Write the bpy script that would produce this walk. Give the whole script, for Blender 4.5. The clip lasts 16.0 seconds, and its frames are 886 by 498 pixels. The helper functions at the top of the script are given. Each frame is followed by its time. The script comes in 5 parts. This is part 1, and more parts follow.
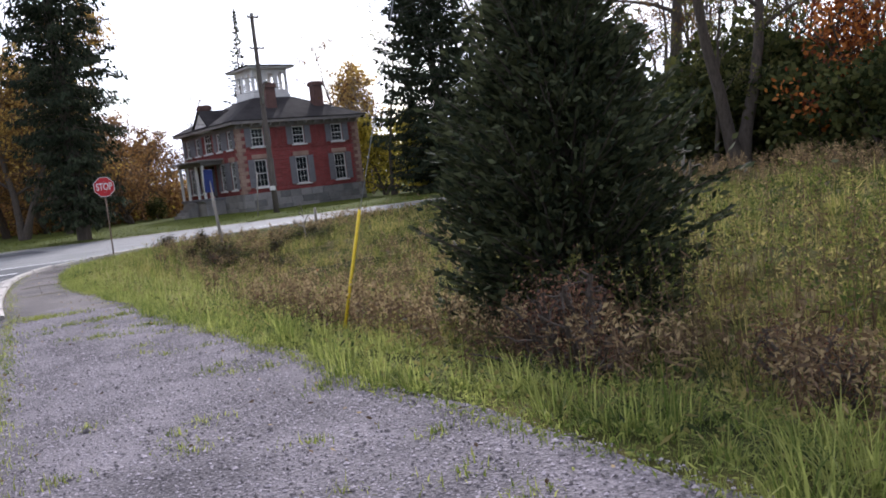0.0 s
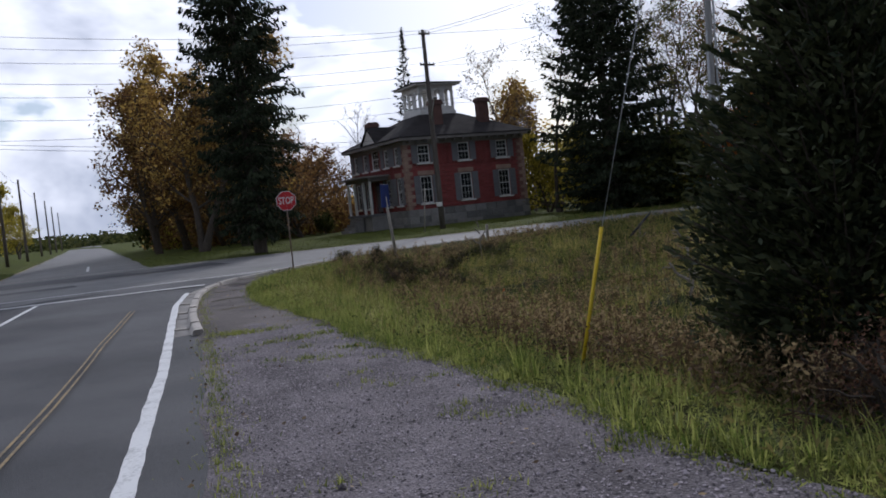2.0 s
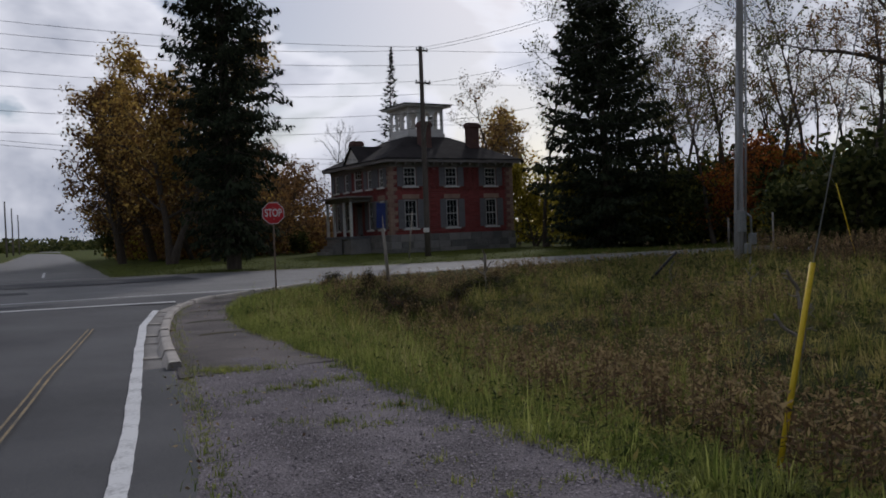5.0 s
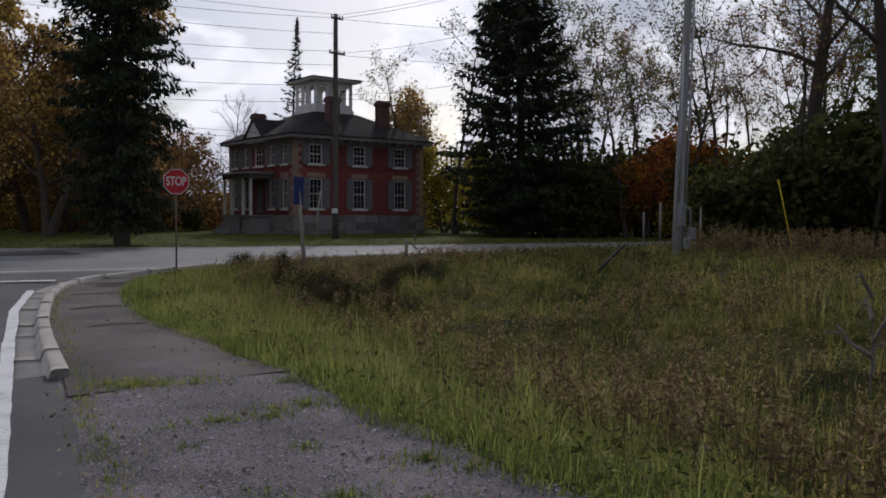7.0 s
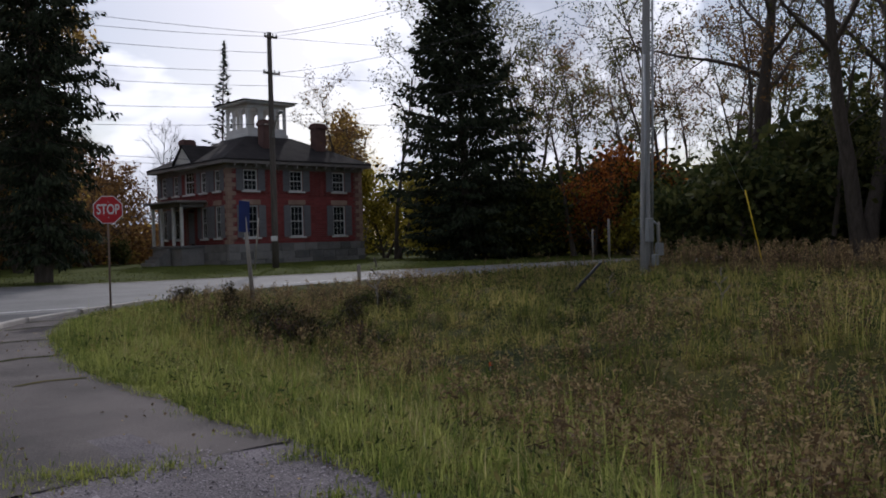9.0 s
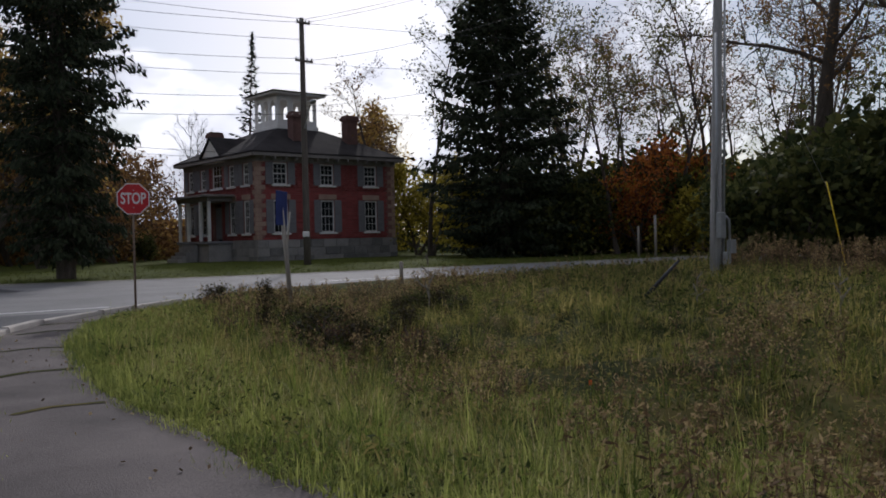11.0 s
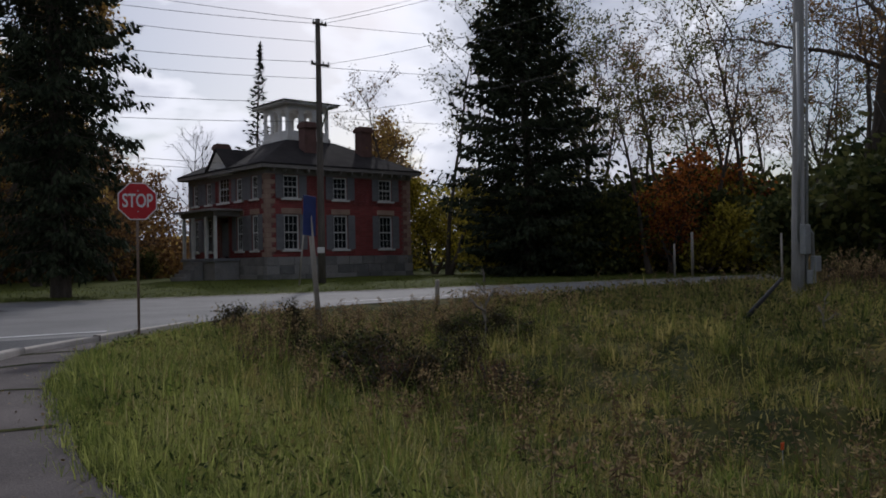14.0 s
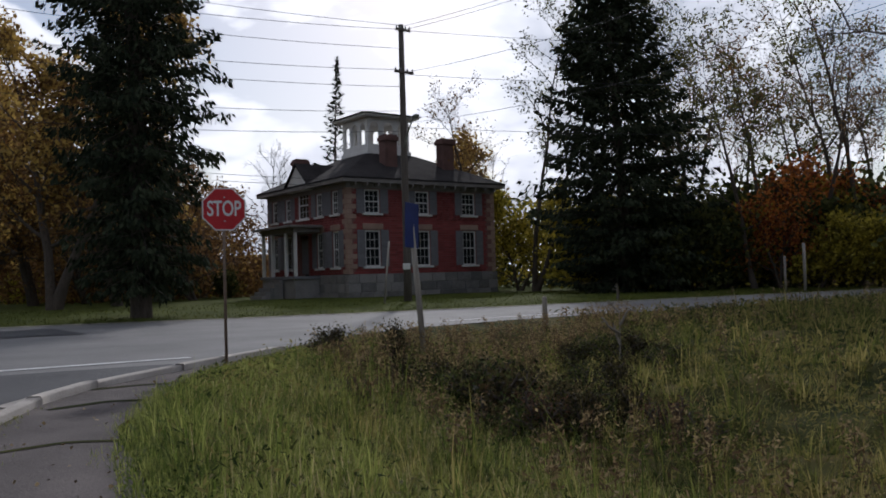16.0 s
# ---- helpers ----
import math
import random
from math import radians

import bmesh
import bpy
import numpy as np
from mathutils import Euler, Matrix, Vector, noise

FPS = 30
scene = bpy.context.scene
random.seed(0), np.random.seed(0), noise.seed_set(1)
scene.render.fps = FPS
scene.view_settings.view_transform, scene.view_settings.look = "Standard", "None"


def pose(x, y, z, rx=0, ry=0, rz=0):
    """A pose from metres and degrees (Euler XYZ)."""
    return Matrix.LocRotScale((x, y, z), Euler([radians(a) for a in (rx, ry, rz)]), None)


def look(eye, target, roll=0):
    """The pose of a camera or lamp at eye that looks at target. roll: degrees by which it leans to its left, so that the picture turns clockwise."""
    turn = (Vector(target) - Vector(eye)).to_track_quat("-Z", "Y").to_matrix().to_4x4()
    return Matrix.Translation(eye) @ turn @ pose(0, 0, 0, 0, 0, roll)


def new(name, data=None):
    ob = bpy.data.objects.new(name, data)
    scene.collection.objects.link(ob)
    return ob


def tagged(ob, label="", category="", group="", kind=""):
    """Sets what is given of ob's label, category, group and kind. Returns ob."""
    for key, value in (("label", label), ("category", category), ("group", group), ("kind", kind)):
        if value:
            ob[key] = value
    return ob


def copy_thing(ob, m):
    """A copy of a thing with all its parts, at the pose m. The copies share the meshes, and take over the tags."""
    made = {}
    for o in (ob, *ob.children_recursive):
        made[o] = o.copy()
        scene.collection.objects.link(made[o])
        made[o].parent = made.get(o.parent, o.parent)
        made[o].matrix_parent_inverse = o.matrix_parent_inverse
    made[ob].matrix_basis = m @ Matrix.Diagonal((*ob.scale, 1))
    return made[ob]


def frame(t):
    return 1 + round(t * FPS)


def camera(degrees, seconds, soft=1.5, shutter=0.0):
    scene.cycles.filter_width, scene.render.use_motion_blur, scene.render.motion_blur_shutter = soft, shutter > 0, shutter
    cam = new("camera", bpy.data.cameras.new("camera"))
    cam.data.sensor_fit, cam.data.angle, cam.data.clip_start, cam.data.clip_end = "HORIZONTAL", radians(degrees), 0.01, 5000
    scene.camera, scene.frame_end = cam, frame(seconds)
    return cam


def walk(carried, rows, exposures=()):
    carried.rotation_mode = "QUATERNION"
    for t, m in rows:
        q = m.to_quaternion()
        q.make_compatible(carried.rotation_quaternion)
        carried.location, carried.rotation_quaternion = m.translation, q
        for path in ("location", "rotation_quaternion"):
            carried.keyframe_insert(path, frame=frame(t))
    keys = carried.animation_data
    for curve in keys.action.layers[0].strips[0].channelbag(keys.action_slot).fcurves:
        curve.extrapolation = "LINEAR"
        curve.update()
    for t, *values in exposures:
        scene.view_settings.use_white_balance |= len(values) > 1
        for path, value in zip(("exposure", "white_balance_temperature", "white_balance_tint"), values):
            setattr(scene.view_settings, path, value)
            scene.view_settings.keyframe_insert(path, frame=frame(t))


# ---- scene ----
cam = camera(54.0, 16.0, soft=1.8)
PATH = [
    (0, (-1.811, -0.096, 1.424), (-0.591, 1.479, 1.246), -6.4),
    (0.5, (-1.935, 0.246, 1.438), (-0.752, 1.846, 1.242), -5.8),
    (1, (-1.945, 0.7, 1.445), (-0.696, 2.248, 1.236), -6.7),
    (1.5, (-1.935, 1.13, 1.464), (-0.853, 2.808, 1.339), -7.1),
    (2, (-1.934, 1.558, 1.478), (-0.997, 3.322, 1.377), -5.9),
    (2.5, (-1.906, 1.989, 1.465), (-1.111, 3.82, 1.342), -5.0),
    (3, (-1.837, 2.495, 1.483), (-1.103, 4.352, 1.367), -3.9),
    (3.5, (-1.817, 2.937, 1.5), (-0.917, 4.719, 1.376), -2.6),
    (4, (-1.747, 3.464, 1.489), (-0.741, 5.191, 1.431), -2.4),
    (4.2, (-1.715, 3.705, 1.474), (-0.701, 5.429, 1.426), -2.5),
    (6.3, (-1.01, 7.456, 1.287), (0.018, 9.171, 1.264), -0.6),
    (6.5, (-0.957, 7.718, 1.299), (0.089, 9.422, 1.244), 0.1),
    (7, (-0.878, 8.301, 1.272), (0.34, 9.885, 1.196), 0.3),
    (7.5, (-0.828, 8.803, 1.264), (0.481, 10.313, 1.198), -0.2),
    (8, (-0.714, 9.4, 1.229), (0.656, 10.858, 1.223), -1.2),
    (8.5, (-0.531, 9.961, 1.181), (0.909, 11.349, 1.201), -1.9),
    (9, (-0.328, 10.567, 1.218), (1.015, 12.05, 1.196), -1.6),
    (9.5, (-0.145, 11.171, 1.174), (1.175, 12.673, 1.143), -1.9),
    (9.7, (-0.014, 11.46, 1.172), (1.292, 12.974, 1.182), -2.3),
    (11.8, (0.929, 13.892, 1.13), (2.248, 15.395, 1.092), -0.5),
    (12, (1.003, 14.111, 1.123), (2.334, 15.602, 1.163), -0.7),
    (12.5, (1.242, 14.677, 1.1), (2.496, 16.233, 1.19), -1.2),
    (13, (1.464, 15.275, 1.076), (2.783, 16.777, 1.15), -2.0),
    (13.5, (1.721, 15.902, 1.046), (3.001, 17.436, 1.124), -1.5),
    (14, (1.908, 16.507, 1.015), (3.212, 18.024, 1.036), -1.1),
    (14.5, (2.16, 17.155, 1.005), (3.49, 18.648, 1.038), -1.2),
    (15, (2.337, 17.81, 0.977), (3.63, 19.335, 1.006), -0.9),
    (15.5, (2.517, 18.384, 1.006), (3.859, 19.867, 1.03), -0.4),
    (16, (2.746, 19.073, 0.983), (3.922, 20.689, 1.047), -1.6),
]
walk(cam, [(t, look(eye, target, roll)) for t, eye, target, roll in PATH],
     exposures=[(0.0, 0.3, 5900, 18), (1.0, 0.25, 5900, 18), (1.5, -0.4, 5900, 16), (2.0, -1.0, 5800, 15), (3.0, -0.95, 5800, 15),
                (3.5, -1.35, 6000, 15), (4.0, -1.5, 6000, 15), (6.5, -1.55, 6100, 15), (7.0, -1.3, 6100, 16), (7.5, -1.55, 6100, 16), (8.5, -1.3, 6000, 15), (9.0, -1.15, 6000, 16), (9.5, -1.15, 6000, 16),
                (12.0, -1.05, 6100, 14), (12.5, -1.4, 5800, 12), (13.5, -1.65, 5900, 14), (14.0, -1.4, 6000, 15), (14.5, -1.3, 6000, 16), (15.0, -1.0, 6000, 17), (15.5, -0.55, 6000, 17), (16.0, -1.15, 6000, 14)])

# ---------------------------------------------------------------- world, sun
world = bpy.data.worlds.new("sky")
scene.world = world
world.use_nodes = True
SUN_AZ, SUN_EL = radians(38), radians(29)      # azimuth from +y towards +x
sun_way = Vector((math.sin(SUN_AZ) * math.cos(SUN_EL), math.cos(SUN_AZ) * math.cos(SUN_EL), math.sin(SUN_EL)))


def build_sky():
    nt = world.node_tree
    N, L = nt.nodes, nt.links
    N.clear()
    out = N.new("ShaderNodeOutputWorld")
    bg = N.new("ShaderNodeBackground")
    bg.inputs["Strength"].default_value = 0.15
    sky = N.new("ShaderNodeTexSky")
    sky.sky_type = "NISHITA"
    sky.sun_disc = False
    sky.sun_elevation = SUN_EL
    sky.sun_rotation = SUN_AZ
    sky.altitude = 200
    tc = N.new("ShaderNodeTexCoord")
    mp = N.new("ShaderNodeMapping")
    mp.inputs["Scale"].default_value = (1.0, 1.0, 2.1)
    mp.inputs["Location"].default_value = (0.35, 0.1, 0.2)
    L.new(tc.outputs["Generated"], mp.inputs["Vector"])
    n1 = N.new("ShaderNodeTexNoise")
    n1.inputs["Scale"].default_value = 3.2
    n1.inputs["Detail"].default_value = 9
    n1.inputs["Roughness"].default_value = 0.55
    n1.inputs["Distortion"].default_value = 0.35
    L.new(mp.outputs[0], n1.inputs["Vector"])
    cover = N.new("ShaderNodeValToRGB")
    cover.color_ramp.elements[0].position, cover.color_ramp.elements[0].color = 0.46, (0.10, 0.10, 0.10, 1)
    cover.color_ramp.elements[1].position = 0.515
    L.new(n1.outputs["Fac"], cover.inputs[0])
    body = N.new("ShaderNodeValToRGB")
    e = body.color_ramp.elements
    e[0].position, e[0].color = 0.485, (14.5, 14.4, 14.3, 1)
    e[1].position, e[1].color = 0.66, (6.0, 6.4, 7.2, 1)
    mid = body.color_ramp.elements.new(0.55)
    mid.color = (11.3, 11.4, 11.7, 1)
    L.new(n1.outputs["Fac"], body.inputs[0])
    dot = N.new("ShaderNodeVectorMath")
    dot.operation = "DOT_PRODUCT"
    dot.inputs[1].default_value = sun_way
    L.new(tc.outputs["Generated"], dot.inputs[0])
    glow = N.new("ShaderNodeMapRange")
    glow.inputs["From Min"].default_value, glow.inputs["From Max"].default_value = -0.3, 1.0
    glow.inputs["To Min"].default_value, glow.inputs["To Max"].default_value = 0.5, 1.25
    L.new(dot.outputs["Value"], glow.inputs["Value"])
    lit = N.new("ShaderNodeVectorMath")
    lit.operation = "SCALE"
    L.new(body.outputs[0], lit.inputs[0]); L.new(glow.outputs[0], lit.inputs["Scale"])
    mix = N.new("ShaderNodeMix")
    mix.data_type = "RGBA"
    L.new(cover.outputs[0], mix.inputs["Factor"])
    L.new(sky.outputs[0], mix.inputs[6])
    L.new(lit.outputs[0], mix.inputs[7])
    L.new(mix.outputs[2], bg.inputs["Color"])
    L.new(bg.outputs[0], out.inputs[0])


build_sky()
sun = new("sun", bpy.data.lights.new("sun", "SUN"))
sun.data.energy, sun.data.angle, sun.data.color = 3.0, radians(3.0), (1.0, 0.95, 0.87)
sun.matrix_world = look(sun_way * 100, (0, 0, 0))


# ---------------------------------------------------------------- materials
def mat(name, a, b, rough=0.8, scale=4.0, fine=40.0, bump=0.15, metal=0.0, island=0.0, obj=0.0, thresh=None, third=None, transl=0.0, spec=0.35, stretch=None, bscale=None):
    """A surface that wanders between colours a and b at two scales, with fine relief."""
    m = bpy.data.materials.new(name)
    m.use_nodes = True
    N, L = m.node_tree.nodes, m.node_tree.links
    bs = N["Principled BSDF"]
    bs.inputs["Roughness"].default_value = rough
    bs.inputs["Metallic"].default_value = metal
    bs.inputs["Specular IOR Level"].default_value = spec
    tc = N.new("ShaderNodeTexCoord")
    vec = tc.outputs["Object"]
    if stretch:
        mp = N.new("ShaderNodeMapping")
        mp.inputs["Scale"].default_value = stretch
        L.new(vec, mp.inputs["Vector"])
        vec = mp.outputs[0]
    n1 = N.new("ShaderNodeTexNoise")
    n1.inputs["Scale"].default_value, n1.inputs["Detail"].default_value = scale, 6
    n2 = N.new("ShaderNodeTexNoise")
    n2.inputs["Scale"].default_value, n2.inputs["Detail"].default_value = fine, 4
    L.new(vec, n1.inputs["Vector"]); L.new(vec, n2.inputs["Vector"])
    add = N.new("ShaderNodeMath"); add.operation = "MULTIPLY_ADD"
    add.inputs[1].default_value = 0.55
    L.new(n2.outputs["Fac"], add.inputs[0])
    half = N.new("ShaderNodeMath"); half.operation = "MULTIPLY"; half.inputs[1].default_value = 0.55
    L.new(n1.outputs["Fac"], half.inputs[0]); L.new(half.outputs[0], add.inputs[2])
    val = add.outputs[0]
    for amount, node, sock in ((island, "ShaderNodeNewGeometry", "Random Per Island"), (obj, "ShaderNodeObjectInfo", "Random")):
        if amount:
            g = N.new(node)
            k = N.new("ShaderNodeMath"); k.operation = "MULTIPLY_ADD"; k.inputs[1].default_value = amount
            s = N.new("ShaderNodeMath"); s.operation = "SUBTRACT"; s.inputs[1].default_value = amount / 2
            L.new(g.outputs[sock], k.inputs[0]); L.new(val, k.inputs[2]); L.new(k.outputs[0], s.inputs[0])
            val = s.outputs[0]
    ramp = N.new("ShaderNodeValToRGB")
    lo, hi = thresh or (0.36, 0.74)
    ramp.color_ramp.elements[0].position, ramp.color_ramp.elements[0].color = lo, (*a, 1)
    ramp.color_ramp.elements[1].position, ramp.color_ramp.elements[1].color = hi, (*b, 1)
    if third:
        e = ramp.color_ramp.elements.new((lo + hi) / 2)
        e.color = (*third, 1)
    L.new(val, ramp.inputs[0])
    L.new(ramp.outputs[0], bs.inputs["Base Color"])
    if bump:
        bp = N.new("ShaderNodeBump")
        bp.inputs["Strength"].default_value, bp.inputs["Distance"].default_value = bump, 0.02
        if bscale:
            n3 = N.new("ShaderNodeTexVoronoi"); n3.inputs["Scale"].default_value = bscale
            L.new(vec, n3.inputs["Vector"]); L.new(n3.outputs["Distance"], bp.inputs["Height"])
        else:
            L.new(n2.outputs["Fac"], bp.inputs["Height"])
        L.new(bp.outputs[0], bs.inputs["Normal"])
    if transl:
        tr = N.new("ShaderNodeBsdfTranslucent")
        L.new(ramp.outputs[0], tr.inputs["Color"])
        ms = N.new("ShaderNodeMixShader"); ms.inputs[0].default_value = transl
        L.new(bs.outputs[0], ms.inputs[1]); L.new(tr.outputs[0], ms.inputs[2])
        L.new(ms.outputs[0], N["Material Output"].inputs["Surface"])
    return m


M = dict(
    soil=mat("meadow_turf", (0.022, 0.028, 0.009), (0.13, 0.10, 0.038), 0.95, 0.26, 1.1, 0.6, third=(0.055, 0.055, 0.016), thresh=(0.43, 0.68), spec=0.04),
    lawn=mat("lawn_turf", (0.035, 0.048, 0.009), (0.10, 0.115, 0.022), 0.9, 0.6, 14.0, 0.5, spec=0.04),
    asphalt=mat("worn_asphalt", (0.030, 0.031, 0.036), (0.10, 0.10, 0.106), 0.82, 0.35, 90.0, 0.4, thresh=(0.42, 0.70)),
    asphalt_pale=mat("pale_weathered_asphalt", (0.105, 0.103, 0.104), (0.215, 0.21, 0.208), 0.78, 0.5, 50.0, 0.25),
    asphalt_dark=mat("dark_asphalt_patch", (0.035, 0.036, 0.04), (0.065, 0.066, 0.07), 0.8, 0.6, 60.0, 0.25),
    path=mat("old_path_asphalt", (0.045, 0.037, 0.036), (0.145, 0.121, 0.115), 0.9, 0.8, 70.0, 0.5, thresh=(0.42, 0.70)),
    gravel=mat("packed_gravel", (0.04, 0.034, 0.038), (0.25, 0.22, 0.235), 0.95, 1.2, 42.0, 0.9, bscale=45.0, thresh=(0.36, 0.72)),
    stone=mat("gravel_stone", (0.055, 0.047, 0.052), (0.34, 0.30, 0.325), 0.9, 3.0, 60.0, 0.2, island=0.7),
    concrete=mat("weathered_concrete", (0.30, 0.27, 0.24), (0.50, 0.46, 0.42), 0.9, 2.0, 40.0, 0.3),
    white_line=mat("worn_white_road_paint", (0.24, 0.24, 0.24), (0.68, 0.68, 0.68), 0.7, 3.0, 30.0, 0.2, thresh=(0.3, 0.55)),
    yellow_line=mat("worn_yellow_road_paint", (0.07, 0.06, 0.05), (0.40, 0.28, 0.12), 0.7, 2.0, 22.0, 0.2),
    brick=mat("red_painted_brick", (0.20, 0.040, 0.040), (0.36, 0.085, 0.08), 0.85, 1.2, 30.0, 0.2, obj=0.25),
    mortar=mat("mortar", (0.20, 0.10, 0.09), (0.30, 0.16, 0.14), 0.9, 2.0, 40.0, 0.2),
    quoin=mat("buff_brick_quoin", (0.30, 0.19, 0.15), (0.46, 0.32, 0.25), 0.85, 2.0, 30.0, 0.2, obj=0.2),
    foundation=mat("grey_foundation_stone", (0.16, 0.155, 0.15), (0.32, 0.30, 0.29), 0.9, 1.2, 14.0, 0.5, obj=0.4),
    white=mat("weathered_white_paint", (0.62, 0.60, 0.57), (0.82, 0.81, 0.79), 0.6, 2.0, 30.0, 0.08),
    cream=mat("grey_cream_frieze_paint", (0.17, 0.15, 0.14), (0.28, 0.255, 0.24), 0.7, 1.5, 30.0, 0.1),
    shutter=mat("grey_weathered_shutter", (0.15, 0.145, 0.155), (0.25, 0.245, 0.26), 0.8, 2.0, 40.0, 0.15, stretch=(1, 1, 6)),
    roof=mat("dark_roof_shingle", (0.02, 0.018, 0.019), (0.05, 0.045, 0.045), 0.95, 1.0, 22.0, 0.4, spec=0.08),
    chimney=mat("chimney_brick", (0.10, 0.055, 0.048), (0.19, 0.105, 0.09), 0.9, 2.5, 40.0, 0.35),
    dark=mat("dark_interior", (0.015, 0.015, 0.018), (0.03, 0.03, 0.034), 0.7, 2.0, 20.0, 0.0),
    bark=mat("grey_brown_bark", (0.045, 0.035, 0.028), (0.13, 0.105, 0.085), 0.95, 3.0, 24.0, 0.8, stretch=(3, 3, 0.6)),
    bark_pale=mat("pale_bark", (0.13, 0.115, 0.095), (0.28, 0.25, 0.21), 0.95, 3.0, 24.0, 0.7, stretch=(3, 3, 0.6)),
    pole=mat("dark_wooden_pole", (0.075, 0.062, 0.052), (0.17, 0.145, 0.125), 0.9, 2.5, 30.0, 0.4, stretch=(6, 6, 0.5)),
    pole_grey=mat("silver_weathered_pole", (0.24, 0.235, 0.23), (0.42, 0.41, 0.40), 0.85, 2.5, 30.0, 0.35, stretch=(6, 6, 0.5)),
    post=mat("weathered_grey_post", (0.24, 0.21, 0.18), (0.42, 0.38, 0.33), 0.9, 2.5, 30.0, 0.4, stretch=(6, 6, 0.6)),
    steel=mat("galvanised_steel", (0.30, 0.31, 0.32), (0.48, 0.49, 0.50), 0.5, 4.0, 40.0, 0.1, metal=0.6),
    rust=mat("rusty_brown_steel", (0.10, 0.065, 0.045), (0.22, 0.16, 0.12), 0.8, 4.0, 40.0, 0.2),
    red=mat("faded_red_sheeting", (0.42, 0.012, 0.02), (0.56, 0.03, 0.035), 0.45, 3.0, 30.0, 0.02),
    letter=mat("white_sheeting", (0.62, 0.60, 0.60), (0.80, 0.79, 0.78), 0.5, 4.0, 30.0, 0.02),
    blue=mat("blue_sign_sheeting", (0.008, 0.02, 0.10), (0.015, 0.035, 0.17), 0.5, 4.0, 30.0, 0.02),
    yellow=mat("yellow_plastic_guard", (0.62, 0.42, 0.01), (0.80, 0.58, 0.03), 0.5, 3.0, 30.0, 0.05),
    wire=mat("black_cable", (0.02, 0.02, 0.022), (0.04, 0.04, 0.042), 0.6, 5.0, 30.0, 0.0),
    grey_box=mat("grey_utility_box", (0.22, 0.23, 0.23), (0.34, 0.35, 0.35), 0.5, 4.0, 30.0, 0.05, metal=0.2),
    grass=mat("green_grass", (0.075, 0.115, 0.018), (0.37, 0.385, 0.11), 0.75, 0.5, 5.0, 0.0, island=0.35, transl=0.62),
    grass_dry=mat("dry_meadow_grass", (0.045, 0.068, 0.014), (0.40, 0.33, 0.12), 0.85, 0.34, 1.7, 0.0, island=0.2, transl=0.6, third=(0.17, 0.18, 0.042), thresh=(0.43, 0.69)),
    straw=mat("pale_straw", (0.24, 0.20, 0.08), (0.55, 0.46, 0.23), 0.8, 0.5, 5.0, 0.0, island=0.5, transl=0.55),
    forb=mat("low_meadow_leaf", (0.032, 0.048, 0.012), (0.26, 0.22, 0.075), 0.85, 0.30, 1.2, 0.0, island=0.4, thresh=(0.42, 0.68), transl=0.55),
    lawn_blade=mat("lawn_blade", (0.04, 0.055, 0.010), (0.13, 0.14, 0.028), 0.85, 0.4, 4.0, 0.0, island=0.4, transl=0.5),
    litter=mat("fallen_leaf", (0.14, 0.09, 0.05), (0.36, 0.26, 0.13), 0.9, 2.0, 12.0, 0.0, island=0.7),
    weed=mat("brown_weed_stem", (0.07, 0.045, 0.025), (0.20, 0.13, 0.075), 0.9, 1.0, 8.0, 0.0, island=0.4, transl=0.2),
    plume=mat("russet_seed_plume", (0.11, 0.07, 0.036), (0.36, 0.27, 0.14), 0.9, 0.8, 8.0, 0.0, island=0.6, transl=0.5),
    needle=mat("spruce_needle", (0.013, 0.019, 0.011), (0.055, 0.066, 0.036), 0.9, 0.8, 6.0, 0.0, island=0.4, transl=0.1, spec=0.1),
    cedar=mat("cedar_scale_leaf", (0.016, 0.025, 0.011), (0.085, 0.095, 0.042), 0.9, 1.2, 8.0, 0.0, island=0.45, transl=0.2),
    leaf_gold=mat("golden_leaf", (0.15, 0.08, 0.028), (0.55, 0.38, 0.10), 0.7, 0.25, 3.0, 0.0, island=0.6, transl=0.6),
    leaf_rust=mat("rust_leaf", (0.11, 0.055, 0.022), (0.33, 0.19, 0.065), 0.7, 0.3, 3.0, 0.0, island=0.6, transl=0.4),
    leaf_orange=mat("orange_leaf", (0.17, 0.04, 0.012), (0.58, 0.21, 0.04), 0.7, 0.4, 3.0, 0.0, island=0.6, transl=0.45),
    leaf_yellow=mat("yellow_green_leaf", (0.19, 0.16, 0.015), (0.56, 0.46, 0.06), 0.7, 0.4, 3.0, 0.0, island=0.6, transl=0.45),
    leaf_green=mat("dull_green_leaf", (0.045, 0.055, 0.014), (0.20, 0.19, 0.05), 0.7, 0.3, 3.0, 0.0, island=0.6, transl=0.45),
    leaf_dark=mat("dark_shrub_leaf", (0.03, 0.042, 0.014), (0.12, 0.125, 0.04), 0.8, 0.4, 3.0, 0.0, island=0.6, transl=0.4, spec=0.15),
    shrub_leaf=mat("brown_green_shrub_leaf", (0.02, 0.022, 0.010), (0.095, 0.075, 0.032), 0.85, 0.8, 4.0, 0.0, island=0.6, transl=0.2, spec=0.15),
    russet_leaf=mat("russet_shrub_leaf", (0.055, 0.024, 0.016), (0.22, 0.115, 0.065), 0.85, 0.8, 8.0, 0.0, island=0.6, transl=0.35),
    orange_flag=mat("orange_plastic", (0.75, 0.10, 0.02), (0.85, 0.16, 0.03), 0.5, 3.0, 20.0, 0.0),
)


